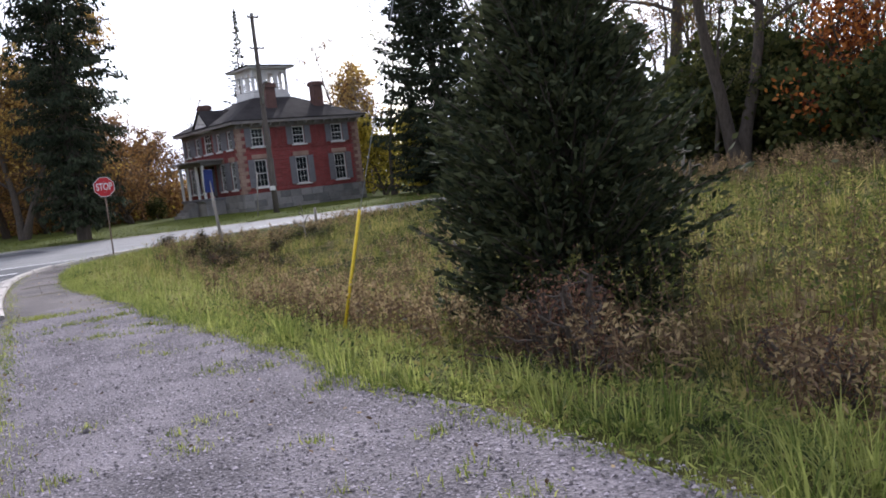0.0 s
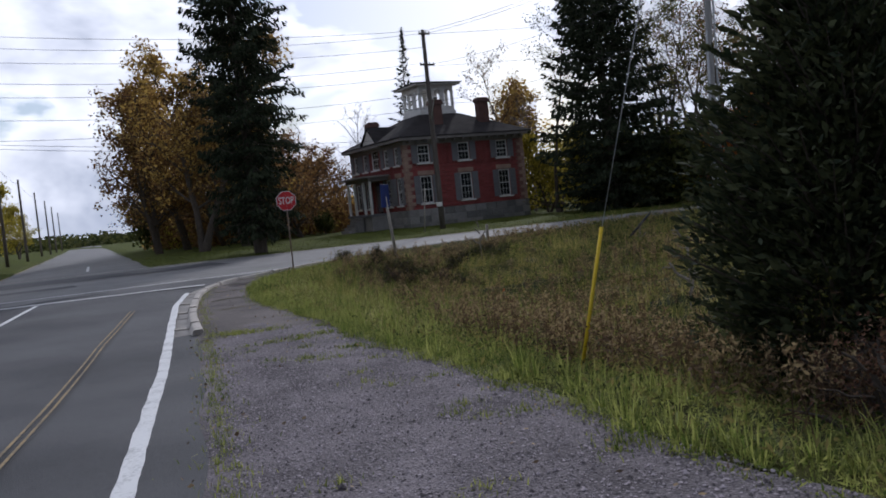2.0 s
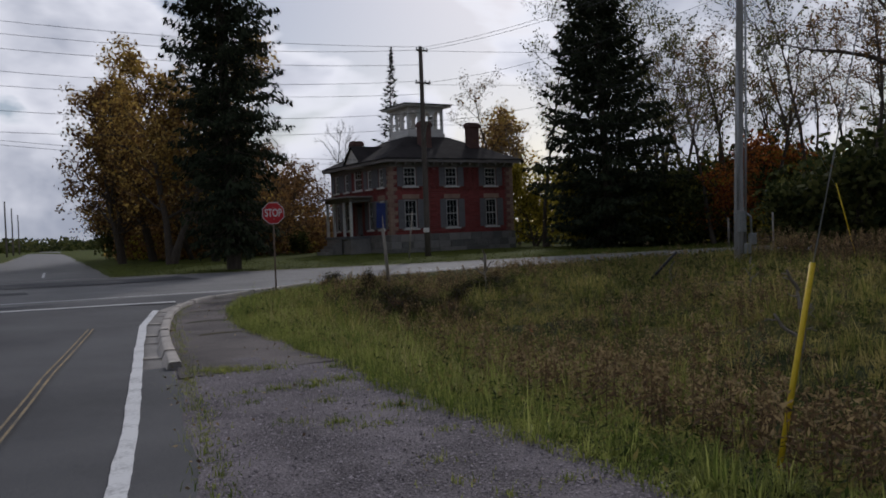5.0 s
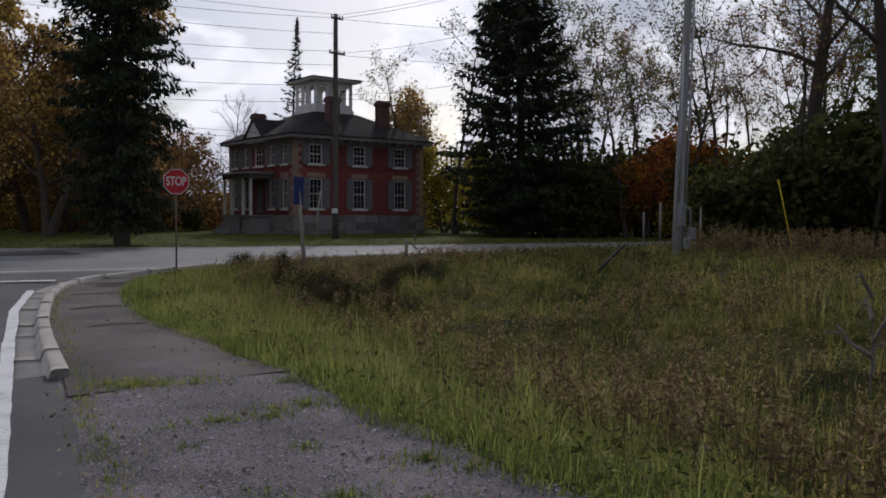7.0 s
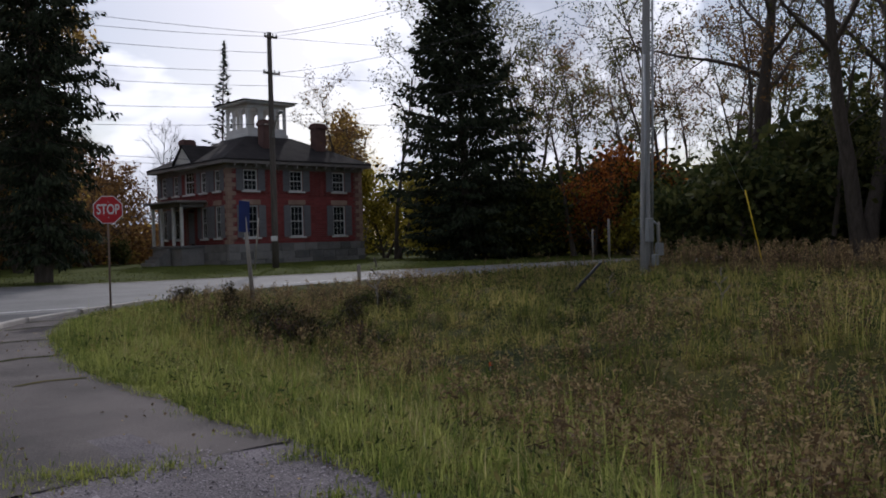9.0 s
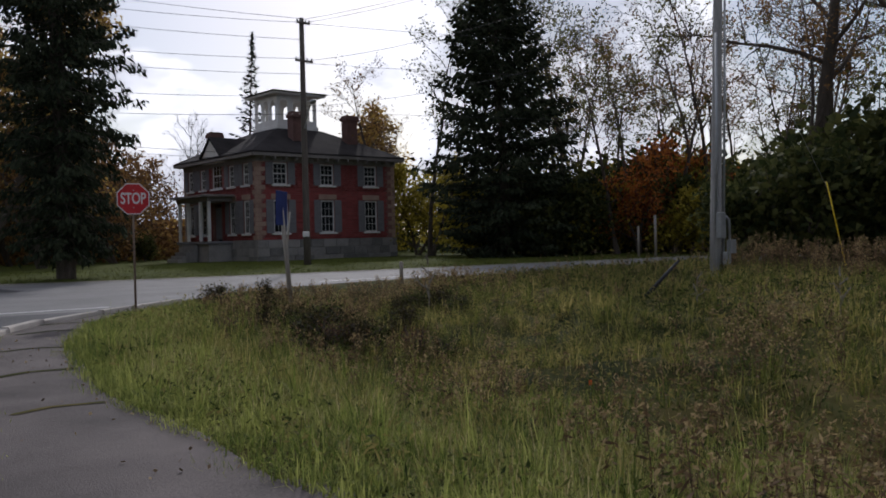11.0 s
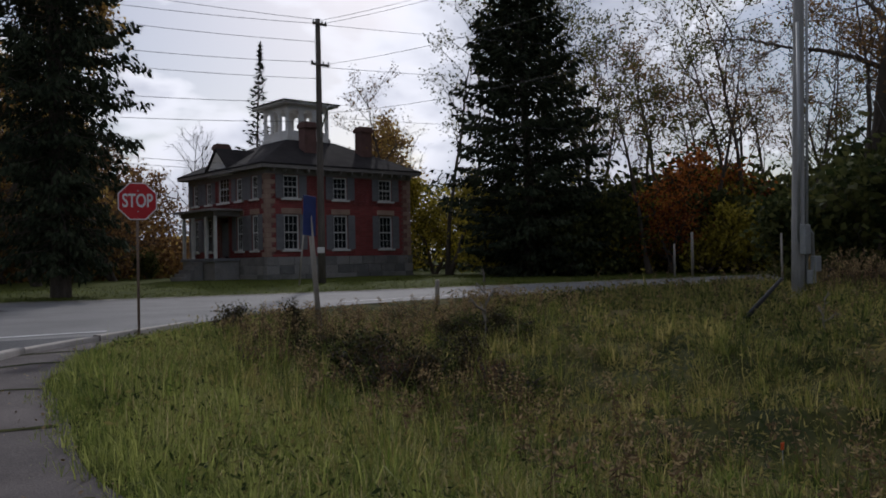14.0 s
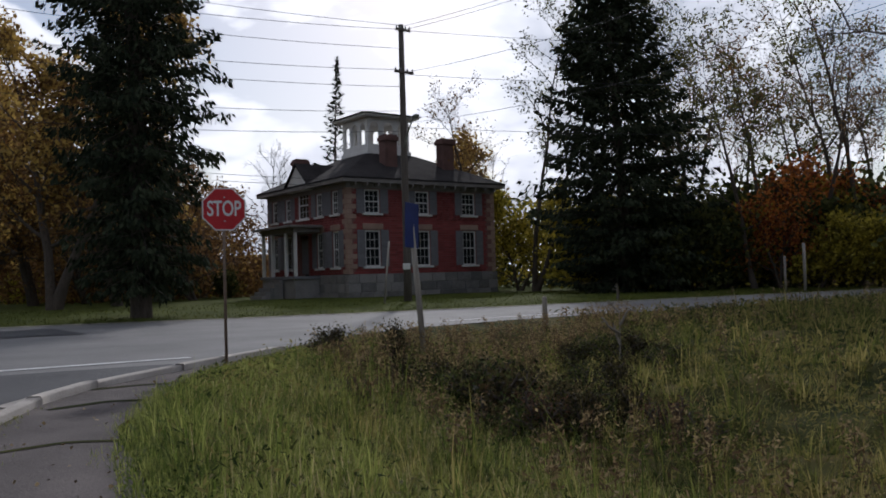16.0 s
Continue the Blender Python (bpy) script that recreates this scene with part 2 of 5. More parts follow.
def glass_mat():
    m = bpy.data.materials.new("window_glass")
    m.use_nodes = True
    b = m.node_tree.nodes["Principled BSDF"]
    b.inputs["Base Color"].default_value = (0.02, 0.022, 0.026, 1)
    b.inputs["Roughness"].default_value = 0.06
    b.inputs["Specular IOR Level"].default_value = 0.5
    return m


M["glass"] = glass_mat()


# ---------------------------------------------------------------- mesh tools
def mesh_np(name, verts, faces, mats, idx=None, smooth=False):
    """Mesh from numpy arrays; faces (n, 3) or (n, 4)."""
    me = bpy.data.meshes.new(name)
    verts = np.asarray(verts, dtype=np.float32)
    faces = np.asarray(faces, dtype=np.int32)
    n, k = faces.shape
    me.vertices.add(len(verts)); me.vertices.foreach_set("co", verts.ravel())
    me.loops.add(n * k); me.loops.foreach_set("vertex_index", faces.ravel())
    me.polygons.add(n)
    me.polygons.foreach_set("loop_start", np.arange(0, n * k, k, dtype=np.int32))
    me.polygons.foreach_set("loop_total", np.full(n, k, dtype=np.int32))
    for x in mats if isinstance(mats, (list, tuple)) else [mats]:
        me.materials.append(x)
    if idx is not None:
        me.polygons.foreach_set("material_index", np.asarray(idx, dtype=np.int32))
    if smooth:
        me.polygons.foreach_set("use_smooth", np.ones(n, dtype=bool))
    me.update(calc_edges=True)
    return me


def part(name, bm, material, parent=None, label="", smooth=False):
    """Links a bmesh (or a ready mesh) as one mesh object under a thing or a part."""
    if isinstance(bm, bmesh.types.BMesh):
        me = bpy.data.meshes.new(name)
        if smooth:
            for f in bm.faces:
                f.smooth = True
        bm.to_mesh(me); bm.free()
        me.materials.append(material)
    else:
        me = bm
    ob = new(name, me)
    if parent is not None:
        ob.parent = parent
    if label:
        tagged(ob, label)
    return ob


def empty(name, loc=(0, 0, 0), label="", category="", group="", kind=""):
    ob = new(name)
    ob.matrix_basis = Matrix.Translation(loc)
    return tagged(ob, label, category, group, kind)


def box(x0, x1, y0, y1, z0, z1, bev=0.0, bm=None):
    bm2 = bmesh.new()
    bmesh.ops.create_cube(bm2, size=1.0, matrix=Matrix.Translation(((x0 + x1) / 2, (y0 + y1) / 2, (z0 + z1) / 2)) @ Matrix.Diagonal((x1 - x0, y1 - y0, z1 - z0, 1)))
    if bev:
        bmesh.ops.bevel(bm2, geom=list(bm2.edges), offset=bev, segments=1, affect="EDGES")
    if bm is None:
        return bm2
    me = bpy.data.meshes.new("tmp"); bm2.to_mesh(me); bm2.free(); bm.from_mesh(me); bpy.data.meshes.remove(me)
    return bm


def tube_arrays(pts, radii, sides=7):
    """Verts and quads of a tapered tube along pts."""
    pts = np.asarray(pts, float); n = len(pts)
    d = np.gradient(pts, axis=0); d /= np.linalg.norm(d, axis=1)[:, None] + 1e-9
    ref = np.where(np.abs(d[:, 2:3]) > 0.9, np.array([[1.0, 0, 0]]), np.array([[0, 0, 1.0]]))
    u = np.cross(d, ref); u /= np.linalg.norm(u, axis=1)[:, None] + 1e-9
    v = np.cross(d, u)
    a = np.linspace(0, 2 * np.pi, sides, endpoint=False)
    ring = (np.cos(a)[None, :, None] * u[:, None] + np.sin(a)[None, :, None] * v[:, None]) * np.asarray(radii)[:, None, None]
    V = (pts[:, None] + ring).reshape(-1, 3)
    i = np.arange(n - 1)[:, None] * sides; j = np.arange(sides)[None]; k = (j + 1) % sides
    F = np.stack([i + j, i + k, i + sides + k, i + sides + j], -1).reshape(-1, 4)
    return V, F


class Joined:
    def __init__(self):
        self.v, self.f, self.n = [], [], 0

    def add(self, v, f):
        self.v.append(v); self.f.append(np.asarray(f) + self.n); self.n += len(v)

    def tube(self, pts, radii, sides=7):
        self.add(*tube_arrays(pts, radii, sides))

    def mesh(self, name, material, smooth=True):
        return mesh_np(name, np.concatenate(self.v), np.concatenate(self.f), material, smooth=smooth)


def rod(name, pts, r, material, parent, sides=8, label=""):
    j = Joined(); j.tube(pts, [r] * len(pts) if np.isscalar(r) else r, sides)
    # closing caps
    V = np.concatenate(j.v); ends = []
    s = sides
    for ring in (list(range(s))[::-1], list(range(len(V) - s, len(V)))):
        c = len(V); V = np.concatenate([V, V[ring].mean(0)[None]])
        ends += [[ring[a], ring[(a + 1) % s], c, c] for a in range(s)]
    me = bpy.data.meshes.new(name)
    me.from_pydata([tuple(x) for x in V], [], [tuple(int(q) for q in f) for f in np.concatenate(j.f)] + [tuple(int(q) for q in f[:3]) for f in ends])
    me.materials.append(material)
    for p in me.polygons:
        p.use_smooth = True
    return part(name, me, material, parent, label)


# ---------------------------------------------------------------- lie of the land
YS = np.array([-900, -20, 0, 5, 11, 15, 20, 25, 31, 36, 50, 62, 2000.0])
ZS = np.array([0.6, 0.35, 0, -.18, -.36, -.46, -.5, -.48, -.42, -.38, -.36, -.3, -.3])
EDGE_Y = np.array([-60, -10, 8.65, 10.6, 13.6, 15.9, 20.8, 25.2, 29.0, 31.2, 32.5, 33.8])
EDGE_X = np.array([-15.8, -5.1, -1.05, -.62, .05, .53, 1.55, 2.5, 3.6, 4.9, 6.4, 8.3])
VERGE_Y = np.array([-60, 0, 2.3, 3.9, 5.85, 7.3, 11, 14.6, 16.5, 18.5, 21.5, 25, 28, 30.7, 32.2, 33.6, 34.5])
VERGE_X = np.array([-10, .8, 1.16, 1.43, 1.65, 2.03, 2.6, 3.05, 3.5, 3.6, 3.8, 4.35, 5.2, 6.5, 7.6, 9.0, 10.2])
NEAR_X = np.array([8.3, 10.5, 13, 16, 20, 24, 40, 80, 200])
NEAR_Y = np.array([33.8, 35.3, 37.3, 38.5, 39.1, 39.0, 36.6, 31.0, 14.0])
FAR_X = np.array([-200, 9.0, 14.5, 20, 26, 40, 80, 200])
FAR_Y = np.array([70, 51.8, 50.0, 48.5, 47.4, 45.2, 39.5, 22.5])


def road_z(y):
    y = np.asarray(y, float)
    return (np.interp(y - 1.5, YS, ZS) + np.interp(y, YS, ZS) + np.interp(y + 1.5, YS, ZS)) / 3


def smooth01(t):
    t = np.clip(t, 0, 1)
    return t * t * (3 - 2 * t)


def wobble(x, y, s):
    return np.sin(x * s + 1.3 * np.sin(y * s * 0.7)) * np.cos(y * s * 1.1 + 0.8 * np.sin(x * s * 0.6))


def land_z(x, y):
    """Height of the ground, roads cut in slightly below their own surface."""
    x, y = np.asarray(x, float), np.asarray(y, float)
    d = x - np.interp(y, VERGE_Y, VERGE_X)
    ditch = d * (1 - 0.28 * smooth01((y - 14) / 8))
    depth = np.interp(ditch, [0.2, 1.2, 3.0, 4.6, 8.0, 14, 25, 45, 90], [0, -.10, -.60, -.72, -.14, .10, .26, .3, .3])
    near = np.interp(x, NEAR_X, NEAR_Y)
    fade = smooth01((near - y - 0.3) / 5.0) * (d > 0)
    z = road_z(y) + depth * fade + (0.13 * wobble(x, y, 0.9) + 0.085 * wobble(y + 1.0, x, 2.2)) * fade * smooth01((d - 1.5) / 4)
    edge = np.interp(y, EDGE_Y, EDGE_X)
    far = np.interp(x, FAR_X, FAR_Y)
    on_main = (x < np.interp(y, VERGE_Y, VERGE_X) - 0.05) & (x > edge - 9.0) & (y < 36)
    on_cross = (y < far - 0.1) & (y > np.where(x < 8.3, 33.0, near + 0.1))
    mid = 0.106 * y - 3.2
    on_far = (np.abs(x - mid) < 4.0) & (y >= far - 0.2)
    z = np.where(on_main | on_cross | on_far, road_z(y) - 0.09, z)
    lawn = (y > far + 0.2) & ~on_far
    z = np.where(lawn, road_z(y) + 0.05 + 0.10 * smooth01((y - far) / 6) + 0.04 * wobble(x, y, 0.5), z)
    return z


def sheet(name, left, right, ys, material, lift=0.0, nx=3, label="", category="", crown=0.0):
    """A strip that follows the land between two x-curves over rows of y."""
    t = np.linspace(0, 1, nx)
    X = left[:, None] * (1 - t) + right[:, None] * t
    Y = np.repeat(np.asarray(ys)[:, None], nx, 1)
    Z = road_z(Y) + lift + crown * (1 - (2 * t - 1) ** 2)[None]
    V = np.stack([X, Y, Z], -1).reshape(-1, 3)
    i = np.arange(len(ys) - 1)[:, None] * nx; j = np.arange(nx - 1)[None]
    F = np.stack([i + j, i + j + 1, i + nx + j + 1, i + nx + j], -1).reshape(-1, 4)
    ob = new(name, mesh_np(name, V, F, material, smooth=True))
    return tagged(ob, label, category, kind="structure")

# ---------------------------------------------------------------- ground and roads
def axis(breaks):
    out = [np.arange(a, b, s) for a, b, s in breaks]
    return np.concatenate(out + [[breaks[-1][1]]])


def build_ground():
    xs = axis([(-1800, -200, 100), (-200, -30, 10), (-30, -6, 1.5), (-6, 14, 0.25), (14, 34, 0.5), (34, 70, 1.5), (70, 200, 10), (200, 1800, 100)])
    ys = axis([(-1800, -100, 100), (-100, -10, 5), (-10, 0, 1), (0, 36, 0.25), (36, 56, 0.5), (56, 90, 2), (90, 200, 10), (200, 1800, 100)])
    X, Y = np.meshgrid(xs, ys)
    Z = land_z(X, Y)
    V = np.stack([X, Y, Z], -1).reshape(-1, 3)
    nx = len(xs)
    i = np.arange(len(ys) - 1)[:, None] * nx; j = np.arange(nx - 1)[None]
    F = np.stack([i + j, i + j + 1, i + nx + j + 1, i + nx + j], -1).reshape(-1, 4)
    cx, cy = V[F].mean(1)[:, 0], V[F].mean(1)[:, 1]
    far = np.interp(cx, FAR_X, FAR_Y)
    idx = (cy > far).astype(int)
    ob = new("ground", mesh_np("ground", V, F, [M["soil"], M["lawn"]], idx, smooth=True))
    tagged(ob, "uneven meadow ground with mown lawn beyond the crossroad", "ground", kind="structure")


build_ground()
ys = np.concatenate([np.arange(-60, 0, 4), np.arange(0, 34.01, 0.4)])
edge = np.interp(ys, EDGE_Y, EDGE_X)
sheet("road", edge - 9.2, edge + 0.02, ys, M["asphalt"], 0.0, 9, "grey worn asphalt road with painted lines", "road", crown=0.05)


def ribbon(pts, w, lift):
    """Flat band along a polyline: verts, quads."""
    P = np.asarray(pts, float)
    d = np.gradient(P, axis=0); d /= np.linalg.norm(d, axis=1)[:, None]
    n = np.stack([d[:, 1], -d[:, 0]], -1)
    g = np.random.default_rng(len(P))
    wa, wb = (w / 2 * np.stack([np.convolve(g.uniform(0.75, 1.2, len(P)), np.ones(4) / 4, 'same') for _ in (0, 1)])[..., None])
    A, B = P - n * wa, P + n * wb
    V = np.stack([np.c_[A, road_z(A[:, 1]) + lift], np.c_[B, road_z(B[:, 1]) + lift]], 1).reshape(-1, 3)
    i = np.arange(len(P) - 1) * 2
    return V, np.stack([i, i + 1, i + 3, i + 2], -1)


def line(name, pts, w, material, lift, label, steps=160):
    P = np.asarray(pts, float)
    s = np.r_[0, np.cumsum(np.linalg.norm(np.diff(P, axis=0), axis=1))]
    t = np.linspace(0, s[-1], steps)
    Q = np.c_[np.interp(t, s, P[:, 0]), np.interp(t, s, P[:, 1])]
    k = np.array([0.25, 0.5, 0.25])
    for _ in range(3):
        Q[1:-1] = k[0] * Q[:-2] + k[1] * Q[1:-1] + k[2] * Q[2:]
    ob = new(name, mesh_np(name, *ribbon(Q, w, lift), material))
    return tagged(ob, label, "road marking", kind="structure")


# crossroad, its near and far margins as two curves over x
xs = np.concatenate([np.arange(-200, -20, 20), np.arange(-20, 60, 1.0), np.arange(60, 201, 20)])
near_all = np.where(xs < 8.3, 33.5 - 0.02 * (xs - 8.3), np.interp(xs, NEAR_X, NEAR_Y))
far_all = np.interp(xs, FAR_X, FAR_Y)


def across(name, lo, hi, material, lift, label, nx=7, category="road"):
    t = np.linspace(0, 1, nx)
    Y = lo[:, None] * (1 - t) + hi[:, None] * t
    X = np.repeat(xs[:, None], nx, 1)
    V = np.stack([X, Y, road_z(Y) + lift], -1).reshape(-1, 3)
    i = np.arange(len(xs) - 1)[:, None] * nx; j = np.arange(nx - 1)[None]
    F = np.stack([i + j, i + nx + j, i + nx + j + 1, i + j + 1], -1).reshape(-1, 4)
    return tagged(new(name, mesh_np(name, V, F, material, smooth=True)), label, category, kind="structure")


across("crossroad", near_all - 0.3 * (xs < 8.3), far_all, M["asphalt_pale"], 0.010, "pale weathered asphalt crossroad", 9)
ysf = np.concatenate([np.arange(50, 120, 3), np.arange(120, 900, 30)])
sheet("road_far", 0.106 * ysf - 7.2, 0.106 * ysf + 0.8, ysf, M["asphalt_pale"], 0.016, 5, "long straight asphalt road running to the horizon", "road")
# dark resurfaced band over the junction
xs_keep = xs
xs = np.arange(-40, 9.6, 0.7)
across("road_patch", 46.2 - 0.10 * (xs + 5) + 0.15 * np.sin(xs), 51.0 - 0.13 * (xs + 5) + 0.2 * np.sin(xs * 0.7), M["asphalt_dark"], 0.034, "dark resurfaced asphalt band over the junction", 3)
xs = np.arange(-30, 2.0, 0.7)
across("road_patch", 40.6 - 0.04 * xs, 42.4 - 0.04 * xs, M["asphalt_dark"], 0.024, "narrow dark tarred strip across the junction", 3)
xs = xs_keep
line("edge_line", np.c_[EDGE_X - 0.02, EDGE_Y][1:9], 0.165, M["white_line"], 0.022, "worn white edge line beside the gutter", 260)
for k in (-0.05, 0.05):
    line("centre_line", [(-4.45 + k, -2.0), (-1.50 + k, 11.9), (-.16 + k, 18.5), (1.36 + k, 25.0)], 0.034, M["yellow_line"], 0.062, "faded double yellow line")
line("lane_line", [(-6.4, 4.0), (-3.32, 18.5), (-.55, 31.4)], 0.14, M["white_line"], 0.062, "worn white lane line")
line("stop_line", [(-4.6, 32.4), (0.0, 31.9), (4.6, 31.1)], 0.32, M["white_line"], 0.058, "worn white stop line")
line("crossing_line", [(-12, 36.3), (0.0, 35.5), (6.6, 35.0), (8.4, 34.85)], 0.2, M["white_line"], 0.02, "worn white crossing line")
line("crossing_line", [(-1.2, 57.0), (1.2, 78), (8.0, 140)], 0.16, M["yellow_line"], 0.03, "faded yellow centre line of the far road")
line("crossing_line", [(3.6, 57.0), (4.6, 66.0)], 0.16, M["white_line"], 0.03, "white turning line of the far road")
line("edge_line", [(18, 40.4), (22, 40.6), (26, 40.4), (40, 38.2), (70, 34)], 0.13, M["white_line"], 0.02, "thin white edge line of the crossroad")
line("far_gutter", [(-8.5, 54.1), (9.0, 51.8), (14.5, 50.0), (20, 48.5), (26, 47.4), (40, 45.2), (70, 41)], 0.35, M["concrete"], 0.03, "narrow pale gutter along the lawn")

# gutter, kerb, path and gravel shoulder
yp = np.arange(16.9, 34.4, 0.3)
ep = np.interp(yp, EDGE_Y, EDGE_X)
vp = np.interp(yp, VERGE_Y, VERGE_X)
yg = np.arange(-30, 18.6, 0.3)
eg, vg = np.interp(yg, EDGE_Y, EDGE_X), np.interp(yg, VERGE_Y, VERGE_X)
sheet("gutter", eg, eg + 0.52 + 0.04 * np.sin(yg * 1.7), yg, M["asphalt"], 0.012, 3, "grey patched asphalt strip beside the white line", "gutter")
sheet("gravel_shoulder", eg + 0.42, vg + 0.2 + 0.05 * np.sin(yg * 1.9) + 0.03 * np.sin(yg * 4.7), yg, M["gravel"], 0.006, 8, "loose grey gravel shoulder with grass tufts", "gravel", crown=0.03)
sheet("footpath", ep + 0.55, np.maximum(vp + 0.1 + 0.1 * np.sin(yp * 1.3), ep + 0.9), yp, M["path"], 0.035, 5, "cracked old asphalt footpath", "footpath")


KERB = np.array([(1.0, 18.05), (1.5, 20.8), (2.0, 23.2), (2.55, 25.4), (3.1, 27.4), (3.75, 29.2), (4.5, 30.6), (5.4, 31.7), (6.5, 32.6), (7.5, 33.3), (8.6, 34.05), (9.8, 34.9)])


def kerb_blocks():
    s = np.r_[0, np.cumsum(np.linalg.norm(np.diff(KERB, axis=0), axis=1))]
    kerb = empty("kerb", (0, 0, 0), "cracked concrete kerb and gutter with sunken joints", "kerb", kind="structure")
    total, at, gap = s[-1], 0.0, 0.035
    rnd = random.Random(4)
    while at < total - 0.4:
        ln = min(rnd.choice([1.2, 1.6, 2.1, 2.4]), total - at)
        t = np.linspace(at + gap, at + ln - gap, 7)
        P = np.c_[np.interp(t, s, KERB[:, 0]), np.interp(t, s, KERB[:, 1])]
        d = np.gradient(P, axis=0); d /= np.linalg.norm(d, axis=1)[:, None]
        n = np.stack([d[:, 1], -d[:, 0]], -1)
        dz = rnd.uniform(-0.015, 0.012)
        prof = [(0.0, -0.12), (0.0, 0.012), (0.36, 0.0), (0.40, 0.115), (0.43, 0.13), (0.56, 0.13), (0.58, 0.11), (0.58, -0.12)]
        V = np.stack([np.c_[P + n * o, road_z(P[:, 1]) + h + dz] for o, h in prof], 1).reshape(-1, 3)
        m = len(prof)
        i = np.arange(len(P) - 1)[:, None] * m; j = np.arange(m - 1)[None]
        F = np.stack([i + j, i + j + 1, i + m + j + 1, i + m + j], -1).reshape(-1, 4).tolist()
        e = (len(P) - 1) * m
        F += [[0, 1, 2, 7], [2, 3, 6, 7], [3, 4, 5, 6], [e + 7, e + 2, e + 1, e], [e + 7, e + 6, e + 3, e + 2], [e + 6, e + 5, e + 4, e + 3]]
        part("kerb_block", mesh_np("kerb_block", V, F, M["concrete"]), None, kerb)
        at += ln


kerb_blocks()


def crack(pts, w):
    line("path_crack", pts, w, M["soil"], 0.042, "dirt-filled crack across the footpath", 24)


crack([(2.9, 22.1), (3.3, 22.25), (3.8, 22.1)], 0.10)
crack([(3.3, 24.7), (3.8, 24.95), (4.4, 24.8)], 0.13)
crack([(4.0, 27.4), (4.6, 27.5), (5.1, 27.2)], 0.09)
crack([(4.9, 29.7), (5.6, 29.9), (6.2, 29.6)], 0.14)
crack([(5.7, 31.2), (6.4, 31.2), (7.0, 31.0)], 0.12)


# ---------------------------------------------------------------- house
HX0, HX1, HY0, HY1 = 29.35, 40.95, 65.5, 76.9
HZ, HFOUND, HTOP = -0.25, 1.30, 6.95
house = empty("house", ((HX0 + HX1) / 2, (HY0 + HY1) / 2, HZ), "two-storey red brick villa with white cupola and stone foundation", "house")
HOFF = Vector(house.matrix_basis.translation)


def hpart(name, bm, material, parent=None, label=""):
    """A part of the house, given in world places."""
    if isinstance(bm, bmesh.types.BMesh):
        bmesh.ops.translate(bm, verts=bm.verts, vec=-HOFF)
    return part(name, bm, material, parent or house, label)


def wall_with_holes(axis_name, a0, a1, z0, z1, face, thick, holes):
    """Wall slab with rectangular openings: holes are (b0, b1, c0, c1) along the wall and up."""
    bm = bmesh.new()
    cuts_a = sorted({a0, a1, *[h[0] for h in holes], *[h[1] for h in holes]})
    cuts_z = sorted({z0, z1, *[h[2] for h in holes], *[h[3] for h in holes]})
    for p, q in zip(cuts_a, cuts_a[1:]):
        for r, s in zip(cuts_z, cuts_z[1:]):
            if any(h[0] - 1e-6 <= p and q <= h[1] + 1e-6 and h[2] - 1e-6 <= r and s <= h[3] + 1e-6 for h in holes):
                continue
            if axis_name == "x":
                box(p, q, face, face + thick, r, s, 0, bm)
            else:
                box(face, face + thick, p, q, r, s, 0, bm)
    bmesh.ops.remove_doubles(bm, verts=bm.verts, dist=1e-4)
    return bm


FRONT_X = [31.15, 34.95, 38.75]
SIDE_Y = [67.0, 69.1, 73.6, 75.7]
LOW, UP = (1.75, 4.02), (5.08, 6.58)
front_holes = [(c - 0.55, c + 0.55, *r) for c in FRONT_X for r in (LOW, UP)]
side_holes = [(c - 0.42, c + 0.42, *r) for c in SIDE_Y for r in (LOW, UP)] + [(70.75, 71.95, 1.30, 4.0), (70.6, 72.1, UP[0], UP[1] + 0.35)]
hpart("wall", wall_with_holes("x", HX0, HX1, HFOUND, HTOP, HY0, 0.35, front_holes), M["mortar"])
hpart("wall", wall_with_holes("y", HY0 + 0.35, HY1, HFOUND, HTOP, HX0, 0.35, side_holes), M["mortar"])
hpart("wall", box(HX1 - 0.35, HX1, HY0 + 0.35, HY1, HFOUND, HTOP), M["mortar"])
hpart("wall", box(HX0 + 0.35, HX1 - 0.35, HY1 - 0.35, HY1, HFOUND, HTOP), M["mortar"])
hpart("floor", box(HX0 + 0.35, HX1 - 0.35, HY0 + 0.35, HY1 - 0.35, HFOUND, HFOUND + 0.1), M["dark"])
hpart("floor", box(HX0 + 0.35, HX1 - 0.35, HY0 + 0.35, HY1 - 0.35, 4.45, 4.6), M["dark"])


